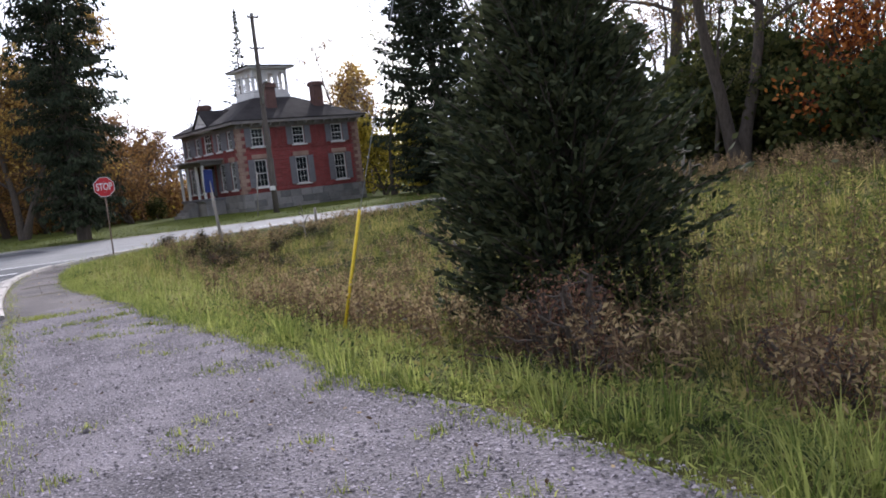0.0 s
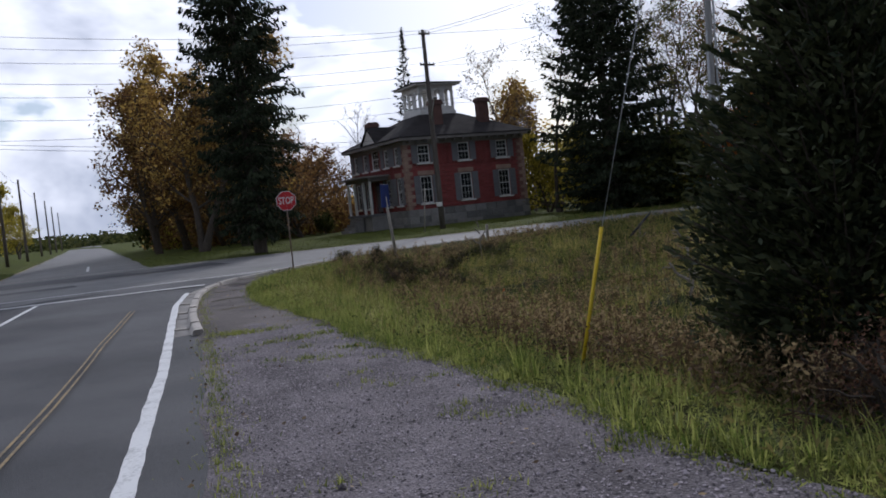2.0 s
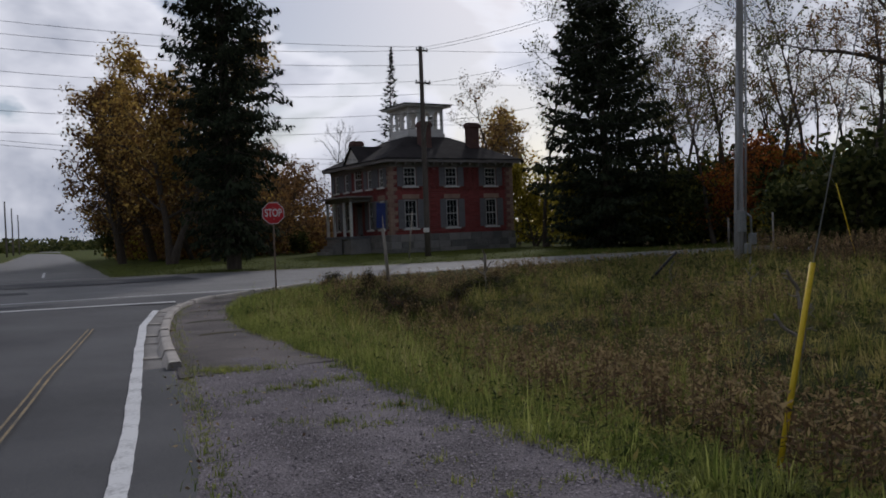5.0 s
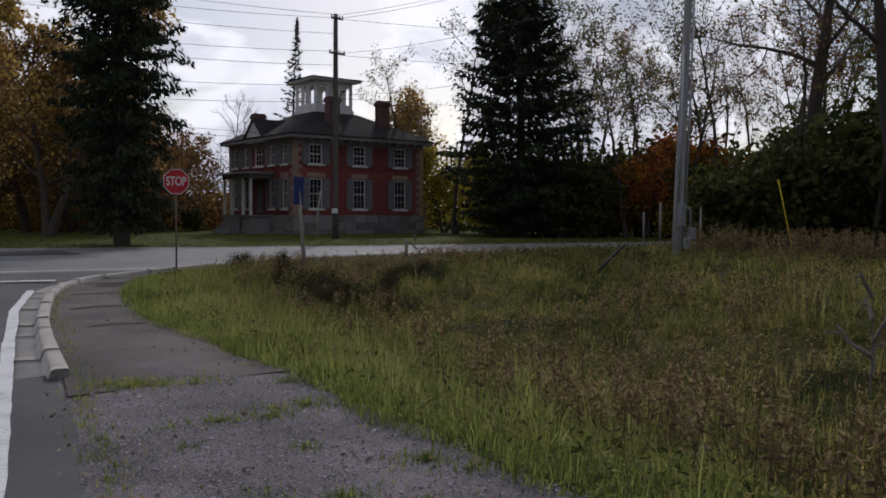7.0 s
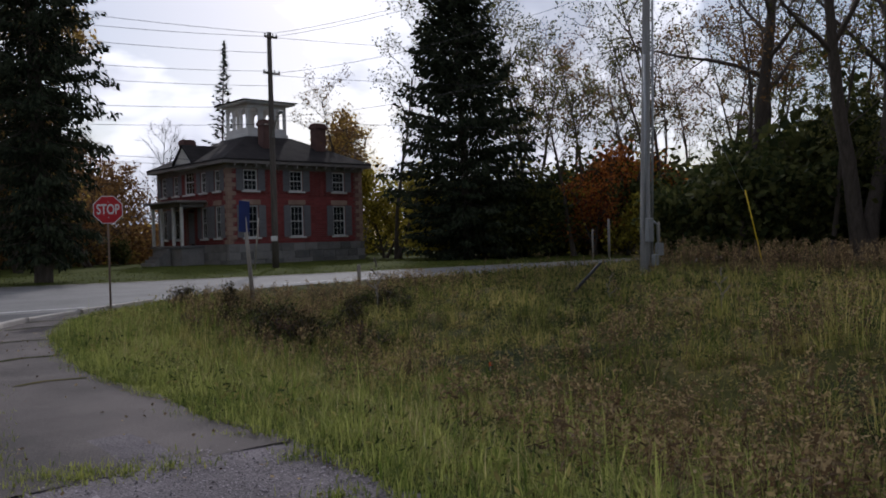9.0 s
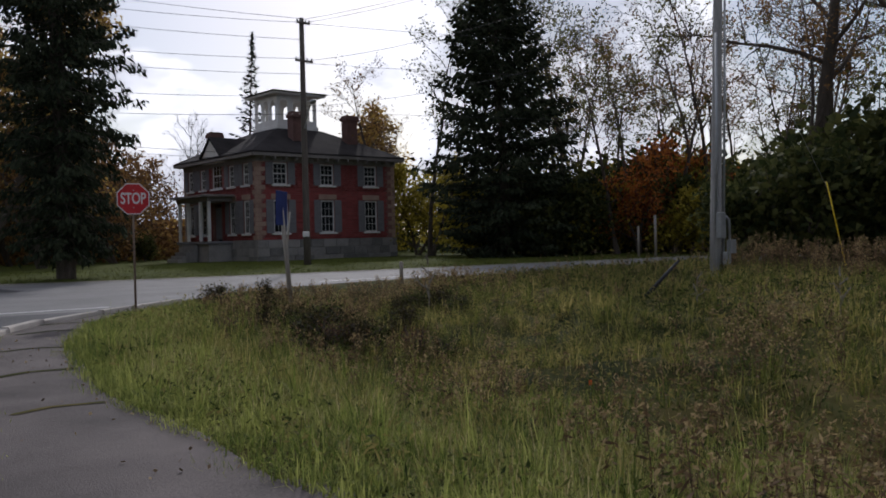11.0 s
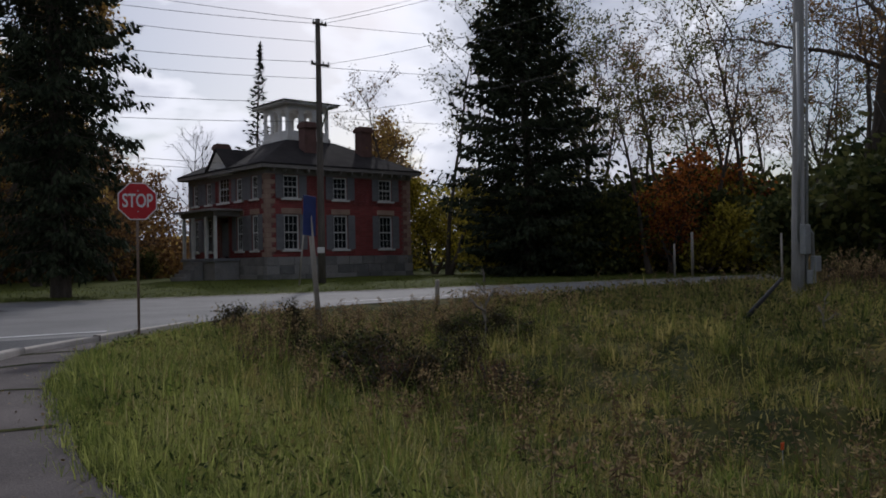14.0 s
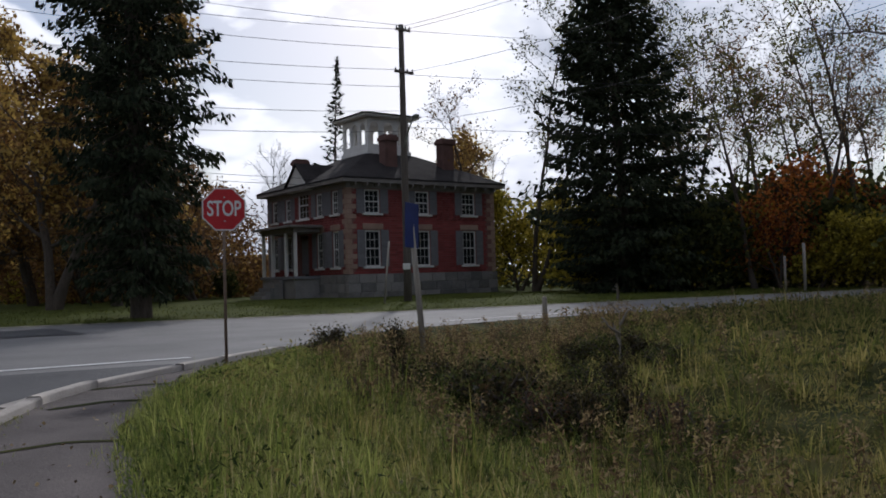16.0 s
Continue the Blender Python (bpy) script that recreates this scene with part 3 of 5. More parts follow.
def window(parent, along, c, half, z0, z1, face, shutters=True, cap=True, arch=False):
    """Sash window with frame, two sashes, sill, lintel and shutters. along: 'x' front wall, 'y' side wall."""
    def b(a0, a1, d0, d1, r, s, bev=0.0):
        if along == "x":
            return box(a0, a1, face + d0, face + d1, r, s, bev)
        return box(face + d0, face + d1, a0, a1, r, s, bev)
    frame_bm = b(c - half, c - half + 0.07, 0.05, 0.17, z0, z1)
    for args in ((c + half - 0.07, c + half, 0.05, 0.17, z0, z1), (c - half + 0.07, c + half - 0.07, 0.05, 0.17, z1 - 0.08, z1), (c - half + 0.07, c + half - 0.07, 0.05, 0.17, z0, z0 + 0.08), (c - half + 0.07, c + half - 0.07, 0.06, 0.14, (z0 + z1) / 2 - 0.035, (z0 + z1) / 2 + 0.035)):
        me = bpy.data.meshes.new("t"); q = b(*args); q.to_mesh(me); q.free(); frame_bm.from_mesh(me); bpy.data.meshes.remove(me)
    w = hpart("window", frame_bm, M["white"], parent, "white-painted wooden sash window frame")
    # glazing bars and panes
    zm = (z0 + z1) / 2
    for lo, hi in ((z0 + 0.08, zm - 0.035), (zm + 0.035, z1 - 0.08)):
        cols = 3
        wd = (2 * half - 0.14) / cols
        for k in range(cols):
            a0 = c - half + 0.07 + k * wd
            for r in range(2):
                h = (hi - lo) / 2
                hpart("pane", b(a0 + 0.012, a0 + wd - 0.012, 0.11, 0.116, lo + r * h + 0.012, lo + (r + 1) * h - 0.012), M["glass"], w, "dark window glass" if not (k or r) else "")
        for args in ((c - wd / 2 - 0.011, c - wd / 2 + 0.011, 0.09, 0.125, lo, hi), (c + wd / 2 - 0.011, c + wd / 2 + 0.011, 0.09, 0.125, lo, hi), (c - half + 0.07, c + half - 0.07, 0.09, 0.124, (lo + hi) / 2 - 0.012, (lo + hi) / 2 + 0.012)):
            hpart("glazing_bar", b(*args), M["white"], w)
    hpart("sill", b(c - half - 0.17, c + half + 0.17, -0.14, 0.08, z0 - 0.13, z0 - 0.003, 0.015), M["white"], w, "white stone sill")
    if cap:
        hpart("lintel", b(c - half - 0.2, c + half + 0.2, -0.05, 0.03, z1 + 0.06, z1 + 0.42, 0.015), M["quoin"], w, "buff stone lintel")
    if shutters:
        for s in (-1, 1):
            a = c + s * (half + 0.32)
            n = 16
            zz = [z0 + (z1 + 0.02 - z0) * k / n for k in range(n + 1)]
            prof = []
            for k in range(n):
                prof += [(-0.075, zz[k] + 0.002), (-0.045, zz[k + 1] - 0.004)]
            prof = [(-0.015, z0)] + prof + [(-0.015, z1 + 0.02)]
            sh = bmesh.new()
            ends = []
            for aa in (a - 0.28, a + 0.28):
                ends.append([sh.verts.new((aa, face + d, z) if along == "x" else (face + d, aa, z)) for d, z in prof])
            for k in range(len(prof)):
                j = (k + 1) % len(prof)
                sh.faces.new((ends[0][k], ends[0][j], ends[1][j], ends[1][k]))
            sh.faces.new(ends[0]); sh.faces.new(ends[1][::-1])
            bmesh.ops.recalc_face_normals(sh, faces=sh.faces)
            hpart("shutter", sh, M["shutter"], w, "grey weathered louvred shutter")
    return w


for c in FRONT_X:
    window(house, "x", c, 0.55, *LOW, HY0)
    window(house, "x", c, 0.55, *UP, HY0, cap=False)
for c in SIDE_Y:
    window(house, "y", c, 0.42, *LOW, HX0, cap=True)
    window(house, "y", c, 0.42, *UP, HX0, cap=False)
window(house, "y", 71.35, 0.75, UP[0], UP[1] + 0.35, HX0, shutters=False, cap=False)

# brick facing, course by course in stacked bands between openings; the nearest face as single bricks
BR_L, BR_H = 0.52, 0.155


def brick_face(along, a0, a1, z0, z1, face, holes, parent, limit):
    bms = box(-BR_L / 2 + 0.012, BR_L / 2 - 0.012, -0.012, 0.012, -BR_H / 2 + 0.011, BR_H / 2 - 0.011)
    if along == "y":
        bmesh.ops.rotate(bms, verts=bms.verts, cent=(0, 0, 0), matrix=Matrix.Rotation(radians(90), 3, "Z"))
    me = bpy.data.meshes.new("brick"); bms.to_mesh(me); bms.free(); me.materials.append(M["brick"])
    rest_v, rest_f, n, count = [], [], 0, 0
    base = np.array([v.co for v in me.vertices]); quads = np.array([list(p.vertices) for p in me.polygons])
    rows = int((z1 - z0) / BR_H)
    for r in range(rows):
        z = z0 + (r + 0.5) * BR_H
        a = a0 + BR_L * (0.5 if r % 2 else 0.25) + 0.0
        while a < a1 - BR_L * 0.4:
            if not any(h[0] - BR_L * 0.5 < a < h[1] + BR_L * 0.5 and h[2] - 0.08 < z < h[3] + 0.08 for h in holes):
                p = (a, face - 0.002, z) if along == "x" else (face - 0.002, a, z)
                if count < limit:
                    ob = new("brick", me); ob.parent = parent
                    ob.matrix_basis = Matrix.Translation(Vector(p) - HOFF); count += 1
                else:
                    rest_v.append(base + (np.array(p) - np.array(HOFF))); rest_f.append(quads + n); n += len(base)
            a += BR_L
    if rest_v:
        ob = part("brickwork", mesh_np("brickwork", np.concatenate(rest_v), np.concatenate(rest_f), M["brick"]), None, parent)
        tagged(ob, kind="stuff")


# quoins at the three corners in view
for cx, cy, front in ((HX0, HY0, True), (HX1, HY0, False)):
    k, z = 0, HFOUND
    while z < HTOP - 0.3:
        ln = 0.62 if k % 2 else 0.30
        x0, x1 = (cx - 0.03, cx + ln) if front else (cx - ln, cx + 0.03)
        ly = 0.30 if k % 2 else 0.62
        bm = box(x0, x1, cy - 0.04, cy + 0.02, z + 0.012, z + 0.30, 0.012)
        sx = cx - 0.04 if front else cx
        me = bpy.data.meshes.new("t"); q = box(sx if front else cx - 0.02, cx + 0.02 if front else cx + 0.04, cy + 0.02, cy + ly, z + 0.012, z + 0.30, 0.012); q.to_mesh(me); q.free(); bm.from_mesh(me); bpy.data.meshes.remove(me)
        hpart("quoin", bm, M["quoin"], None, "buff brick quoin" if k == 0 else "")
        z += 0.31; k += 1
k, z = 0, HFOUND
while z < HTOP - 0.3:
    hpart("quoin", box(HX0 - 0.04, HX0 + 0.02, HY1 - (0.62 if k % 2 else 0.42), HY1 + 0.03, z + 0.012, z + 0.3, 0.012), M["quoin"])
    z += 0.31; k += 1

# stone foundation in coursed blocks
fr = random.Random(3)
for row in range(3):
    z0, z1 = HZ - 0.15 + row * 0.56, HZ - 0.15 + (row + 1) * 0.56
    z1 = min(z1, HFOUND)
    a = HX0 - 0.1
    while a < HX1 + 0.1:
        ln = min(fr.uniform(0.7, 1.3), HX1 + 0.1 - a)
        if ln < 0.25:
            break
        hpart("foundation_stone", box(a + 0.01, a + ln - 0.01, HY0 - 0.12 - fr.uniform(0, 0.02), HY0 + 0.3, z0 + 0.01, z1 - 0.005, 0.02), M["foundation"])
        a += ln
    a = HY0 + 0.3
    while a < HY1 + 0.1:
        ln = min(fr.uniform(0.7, 1.3), HY1 + 0.1 - a)
        if ln < 0.25:
            break
        hpart("foundation_stone", box(HX0 - 0.12 - fr.uniform(0, 0.02), HX0 + 0.3, a + 0.01, a + ln - 0.01, z0 + 0.01, z1 - 0.005, 0.02), M["foundation"])
        a += ln
hpart("foundation", box(HX0 + 0.3, HX1 - 0.0, HY0 + 0.3, HY1, HZ - 0.1, HFOUND - 0.01), M["foundation"])

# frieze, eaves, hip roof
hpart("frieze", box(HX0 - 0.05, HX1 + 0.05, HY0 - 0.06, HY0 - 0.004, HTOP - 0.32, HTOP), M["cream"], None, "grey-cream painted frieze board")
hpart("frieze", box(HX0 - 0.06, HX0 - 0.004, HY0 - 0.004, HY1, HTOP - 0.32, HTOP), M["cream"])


def hip_roof(x0, x1, y0, y1, z0, tx0, tx1, ty0, ty1, tz, thick):
    bm = bmesh.new()
    lo = [(x0, y0), (x1, y0), (x1, y1), (x0, y1)]
    hi = [(tx0, ty0), (tx1, ty0), (tx1, ty1), (tx0, ty1)]
    A = [bm.verts.new((x, y, z0)) for x, y in lo]
    B = [bm.verts.new((x, y, z0 + thick)) for x, y in lo]
    C = [bm.verts.new((x, y, tz)) for x, y in hi]
    bm.faces.new(A[::-1]); bm.faces.new(C)
    for i in range(4):
        j = (i + 1) % 4
        bm.faces.new((A[i], A[j], B[j], B[i])); bm.faces.new((B[i], B[j], C[j], C[i]))
    return bm


OV = 0.62
hpart("roof", hip_roof(HX0 - OV, HX1 + OV, HY0 - OV, HY1 + OV, HTOP + 0.22, 33.2, 37.1, 69.4, 73.3, 9.5, 0.10), M["roof"], None, "dark shingled low hip roof")
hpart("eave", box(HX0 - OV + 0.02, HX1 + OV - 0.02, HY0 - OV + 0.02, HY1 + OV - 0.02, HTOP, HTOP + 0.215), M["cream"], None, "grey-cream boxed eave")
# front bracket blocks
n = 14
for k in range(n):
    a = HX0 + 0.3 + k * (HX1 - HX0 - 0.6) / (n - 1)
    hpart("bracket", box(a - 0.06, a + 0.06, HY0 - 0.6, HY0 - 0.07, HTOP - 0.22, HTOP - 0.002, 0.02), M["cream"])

# cupola
CX0, CX1, CY0, CY1, CZ0, CZ1 = 33.45, 36.85, 69.65, 73.05, 9.45, 12.05
cup = hpart("cupola", box(CX0 - 0.1, CX1 + 0.1, CY0 - 0.1, CY1 + 0.1, CZ0 - 0.3, CZ0 + 0.35, 0.02), M["white"], None, "white-painted square cupola with arched windows")


def arched_panel(along, face, a0, a1, z0, z1, n=3):
    """Wall of the cupola with n round-headed openings."""
    bm = bmesh.new()
    th = 0.14
    w = (a1 - a0) / n
    hw = w * 0.32
    steps = 8
    for k in range(n):
        c = a0 + (k + 0.5) * w
        zs, zt = z0 + 0.42, z1 - 0.66
        top = [(c + hw * math.cos(math.pi - math.pi * i / steps), zt + hw * math.sin(math.pi * i / steps)) for i in range(steps + 1)]
        polys = [[(a0 + k * w, z0), (c - hw, z0), (c - hw, z1), (a0 + k * w, z1)], [(c + hw, z0), (a0 + (k + 1) * w, z0), (a0 + (k + 1) * w, z1), (c + hw, z1)], [(c - hw, z0), (c + hw, z0), (c + hw, zs), (c - hw, zs)]]
        for i in range(steps):
            polys.append([top[i], top[i + 1], (top[i + 1][0], z1), (top[i][0], z1)])
        for poly in polys:
            f0 = [bm.verts.new((a, face, z) if along == "x" else (face, a, z)) for a, z in poly]
            f1 = [bm.verts.new((a, face + th, z) if along == "x" else (face + th, a, z)) for a, z in poly]
            m = len(poly)
            bm.faces.new(f0); bm.faces.new(f1[::-1])
            for i in range(m):
                j = (i + 1) % m
                bm.faces.new((f0[j], f0[i], f1[i], f1[j]))
    bmesh.ops.remove_doubles(bm, verts=bm.verts, dist=1e-4)
    bmesh.ops.recalc_face_normals(bm, faces=bm.faces)
    return bm


for al, fc, a0, a1 in (("x", CY0, CX0, CX1), ("x", CY1 - 0.14, CX0, CX1), ("y", CX0, CY0 + 0.14, CY1 - 0.14), ("y", CX1 - 0.14, CY0 + 0.14, CY1 - 0.14)):
    hpart("arched_wall", arched_panel(al, fc, a0, a1, CZ0 + 0.352, CZ1), M["white"], cup)
hpart("cornice", box(CX0 - 0.55, CX1 + 0.55, CY0 - 0.55, CY1 + 0.55, CZ1 + 0.003, CZ1 + 0.16, 0.02), M["white"], cup, "white moulded cornice")
hpart("cupola_roof", hip_roof(CX0 - 0.68, CX1 + 0.68, CY0 - 0.68, CY1 + 0.68, CZ1 + 0.165, 35.0, 35.3, 71.2, 71.5, CZ1 + 0.62, 0.06), M["roof"], cup, "low dark cupola roof")


def chimney(cx, cy, z0, z1):
    c = hpart("chimney", box(cx - 0.46, cx + 0.46, cy - 0.4, cy + 0.4, z0, z1 - 0.42, 0.015), M["chimney"], None, "brick chimney with corbelled cap")
    hpart("chimney_cap", box(cx - 0.55, cx + 0.55, cy - 0.5, cy + 0.5, z1 - 0.417, z1 - 0.14, 0.02), M["chimney"], c)
    hpart("chimney_cap", box(cx - 0.48, cx + 0.48, cy - 0.42, cy + 0.42, z1 - 0.137, z1, 0.02), M["chimney"], c)
    for s in (-0.25, 0.25):
        hpart("flue", box(cx + s - 0.12, cx + s + 0.12, cy - 0.12, cy + 0.12, z1 + 0.002, z1 + 0.06, 0.02), M["dark"], c)


chimney(33.65, 67.4, 7.6, 10.45)
chimney(38.3, 67.4, 7.6, 10.5)
chimney(31.0, 74.9, 7.6, 9.6)
hpart("flashing", box(38.9, 40.6, 66.55, 66.75, 7.83, 7.86), M["white"], None, "pale metal roof flashing")

# gabled bay on the side facade
gb = bmesh.new()
gy0, gy1, gx, gz = 69.85, 72.85, HX0 - 0.45, HTOP - 0.05
prof = [(gy0, gz), (gy1, gz), (gy1, gz + 0.35), (71.35, gz + 1.75), (gy0, gz + 0.35)]
f0 = [gb.verts.new((gx, y, z)) for y, z in prof]
f1 = [gb.verts.new((HX0 + 3.4, y, z)) for y, z in prof]
gb.faces.new(f0[::-1]); gb.faces.new(f1)
for i in range(5):
    j = (i + 1) % 5
    gb.faces.new((f0[i], f0[j], f1[j], f1[i]))
hpart("gable", gb, M["white"], None, "white-painted centre gable")
for s in (-1, 1):
    rb = bmesh.new()
    y_e, z_e, z_r = 71.35 + s * 1.62, gz + 0.36, gz + 1.78
    pts = [(y_e, z_e), (71.35, z_r), (71.35, z_r + 0.12), (y_e, z_e + 0.12)]
    A = [rb.verts.new((gx - 0.14, y, z)) for y, z in pts]; B = [rb.verts.new((HX0 + 4.0, y, z)) for y, z in pts]
    rb.faces.new(A); rb.faces.new(B[::-1])
    for i in range(4):
        j = (i + 1) % 4
        rb.faces.new((A[j], A[i], B[i], B[j]))
    bmesh.ops.recalc_face_normals(rb, faces=rb.faces)
    hpart("gable_roof", rb, M["roof"], None, "dark gable roof slope")

# porch with posts and steps
PX, PY0, PY1 = HX0 - 2.0, 68.9, 74.0
porch = hpart("porch", box(PX, HX0 - 0.13, PY0, PY1, HFOUND - 0.22, HFOUND - 0.02, 0.02), M["shutter"], None, "open wooden porch with flat roof")
hpart("porch_base", box(PX + 0.12, HX0 - 0.15, PY0 + 0.12, PY1 - 0.12, HZ - 0.1, HFOUND - 0.225), M["foundation"], porch)
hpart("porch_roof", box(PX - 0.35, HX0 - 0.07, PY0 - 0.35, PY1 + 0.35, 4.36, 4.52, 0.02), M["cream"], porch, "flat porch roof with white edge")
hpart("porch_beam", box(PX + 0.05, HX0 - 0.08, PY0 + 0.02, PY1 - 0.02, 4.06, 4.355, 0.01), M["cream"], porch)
for y in (PY0 + 0.18, 70.4, 72.4, PY1 - 0.18):
    hpart("porch_post", box(PX + 0.12, PX + 0.32, y - 0.1, y + 0.1, HFOUND - 0.017, 4.057, 0.02), M["white"], porch, "square painted porch post" if y < 69.5 else "")
for k in range(5):
    hpart("step", box(PX - 0.3 * (k + 1), PX - 0.3 * k - 0.004, 70.5, 72.3, HZ - 0.1, HFOUND - 0.26 - 0.24 * k, 0.01), M["foundation"], porch)
dr = hpart("door", box(HX0 + 0.1, HX0 + 0.16, 70.8, 71.9, HFOUND + 0.11, 3.7, 0.01), M["shutter"], None, "grey panelled front door")
for z0, z1 in ((1.6, 2.3), (2.45, 3.5)):
    for y0, y1 in ((70.92, 71.3), (71.4, 71.78)):
        hpart("door_panel", box(HX0 + 0.08, HX0 + 0.098, y0, y1, z0, z1, 0.006), M["shutter"], dr)


# ---------------------------------------------------------------- signs, poles, cables
def ground_at(x, y):
    return float(land_z(x, y))


def stop_sign(x, y, z, zc, w):
    s = empty("stop_sign", (x, y, z), "red octagonal stop sign on a thin steel post", "sign")
    h = zc - z
    yaw = Matrix.Rotation(radians(-17), 4, "Z")
    rod("post", [(0.0, 0.02, -0.2), (0.0, 0.02, h + w * 0.42)], 0.028, M["rust"], s, 8, "thin rusty steel post")
    R = w / 2 / math.cos(math.pi / 8)

    def octo(r, y0, y1):
        bm = bmesh.new()
        ring = [(r * math.cos(math.pi / 8 + k * math.pi / 4), r * math.sin(math.pi / 8 + k * math.pi / 4)) for k in range(8)]
        A = [bm.verts.new((a, y0, b)) for a, b in ring]; B = [bm.verts.new((a, y1, b)) for a, b in ring]
        bm.faces.new(A); bm.faces.new(B[::-1])
        for k in range(8):
            bm.faces.new((A[(k + 1) % 8], A[k], B[k], B[(k + 1) % 8]))
        bmesh.ops.recalc_face_normals(bm, faces=bm.faces)
        bmesh.ops.transform(bm, matrix=Matrix.Translation((0, 0, h)) @ yaw, verts=bm.verts)
        return bm
    plate = part("plate", octo(R, -0.020, -0.012), M["letter"], s, "white sign border")
    face = part("red_face", octo(R * 0.94, -0.024, -0.0205), M["red"], plate, "red reflective face")
    cu = bpy.data.curves.new("text", "FONT")
    cu.body, cu.size, cu.align_x, cu.align_y, cu.extrude = "STOP", w * 0.46, "CENTER", "CENTER", 0.0015
    cu.offset = 0.006
    cu.space_character = 0.98
    tmp = bpy.data.objects.new("text", cu)
    me = bpy.data.meshes.new_from_object(tmp)
    bpy.data.objects.remove(tmp)
    me.transform(Matrix.Translation((0, 0, h)) @ yaw @ Matrix.Translation((0, -0.0275, 0)) @ Matrix.Rotation(radians(90), 4, "X") @ Matrix.Diagonal((0.72, 1.1, 1, 1)))
    me.materials.clear(); me.materials.append(M["letter"])
    part("lettering", me, None, plate, "white letters STOP")
    for dz in (-0.2, 0.2):
        part("bolt", box(-0.012, 0.012, -0.031, -0.0245, h + dz - 0.012, h + dz + 0.012), M["steel"], s)


stop_sign(8.41, 33.13, ground_at(8.41, 33.13), 2.23, 0.72)


def blue_sign(x, y):
    z = ground_at(x, y)
    s = empty("road_sign", (x, y, z), "blue sign seen edge-on on a weathered wooden post", "sign")
    rod("post", [(0, 0, -0.2), (-0.14, 0.0, 1.5), (-0.28, 0, 3.0)], [0.068, 0.065, 0.06], M["post"], s, 10, "leaning grey wooden post")
    bm = box(-0.26, 0.26, -0.012, 0.012, 0, 0.95, 0.006)
    bmesh.ops.transform(bm, matrix=Matrix.Translation((-0.31, -0.075, 2.26)) @ Matrix.Rotation(radians(24), 4, "Z") @ Matrix.Rotation(radians(3), 4, "Y"), verts=bm.verts)
    part("plate", bm, M["blue"], s, "blue rectangular plate")


blue_sign(13.27, 34.3)


def utility_pole(x, y, top, r0, r1, material, label, arms=(), lamp=None, lean=(0, 0), group="utility poles"):
    z = ground_at(x, y)
    p = empty("utility_pole", (x, y, z), label, "utility pole", group)
    H = top - z
    rod("shaft", [(lean[0] * t * H, lean[1] * t * H, t * H - (0.4 if t == 0 else 0)) for t in np.linspace(0, 1, 7)], np.linspace(r0, r1, 7), material, p, 12)
    for h, half, yaw in arms:
        hh = h - z
        c = Vector((lean[0] * hh, lean[1] * hh - r1 - 0.05, hh))
        bm = box(-half, half, -0.05, 0.05, -0.06, 0.06, 0.01)
        bmesh.ops.transform(bm, matrix=Matrix.Translation(c) @ Matrix.Rotation(radians(yaw), 4, "Z"), verts=bm.verts)
        arm = part("crossarm", bm, M["pole"], p)
        for s in (-0.9, -0.35, 0.35, 0.9):
            o = Matrix.Rotation(radians(yaw), 3, "Z") @ Vector((s * half, 0, 0))
            rod("insulator", [(c.x + o.x, c.y + o.y, hh + 0.05), (c.x + o.x, c.y + o.y, hh + 0.12), (c.x + o.x, c.y + o.y, hh + 0.2)], [0.03, 0.05, 0.025], M["grey_box"], arm, 6)
    if lamp:
        zl, reach, yaw = lamp
        a = Matrix.Rotation(radians(yaw), 3, "Z")
        pts = [a @ Vector((reach * t, 0, 0.0)) + Vector((0, 0, zl - z + 1.6 * math.sqrt(t))) for t in (0.03, 0.2, 0.5, 0.8, 1.0)]
        br = rod("lamp_arm", [tuple(v) for v in pts], 0.045, M["steel"], p, 6)
        bm = bmesh.new()
        bmesh.ops.create_uvsphere(bm, u_segments=10, v_segments=6, radius=1, matrix=Matrix.Translation(pts[-1] + a @ Vector((0.3, 0, -0.02))) @ a.to_4x4() @ Matrix.Diagonal((0.42, 0.16, 0.10, 1)))
        part("lamp_head", bm, M["grey_box"], br, "grey cobra-head street lamp", smooth=True)
    return p


main_pole = utility_pole(26.4, 54.6, 13.5, 0.20, 0.13, M["pole"], "tall dark wooden utility pole with street lamp", arms=((13.2, 0.42, 0), (11.1, 0.55, 0)), lamp=(7.0, 1.7, -107))
part("sign_box", box(-0.42, 0.0, -0.30, -0.22, 1.55, 1.85, 0.02), M["white"], main_pole, "small white board on the pole")
rod("lower_post", [(-1.75, -0.6, -0.2), (-1.4, -0.6, 2.9)], 0.05, M["post"], main_pole, 8, "thin leaning yellow-grey post")
grey_pole = utility_pole(26.05, 28.9, 12.8, 0.19, 0.13, M["pole_grey"], "silver-grey wooden utility pole with conduits and meter boxes", arms=((12.3, 1.1, 35),), lean=(0.05, 0))
for dx, dy, h0, h1 in ((-0.19, -0.12, 1.6, 8.0), (0.2, -0.16, 0.2, 12.0)):
    rod("conduit", [(dx + 0.05 * h0, dy, h0), (dx + 0.05 * (h0 + h1) / 2, dy, (h0 + h1) / 2), (dx + 0.05 * h1 - 0.03, dy + 0.04, h1)], 0.045, M["steel"], grey_pole, 8, "grey conduit pipe")
rod("conduit", [(0.3, -0.2, 2.0), (0.55, -0.2, 1.85), (0.57, -0.2, 1.1)], 0.045, M["steel"], grey_pole, 8)
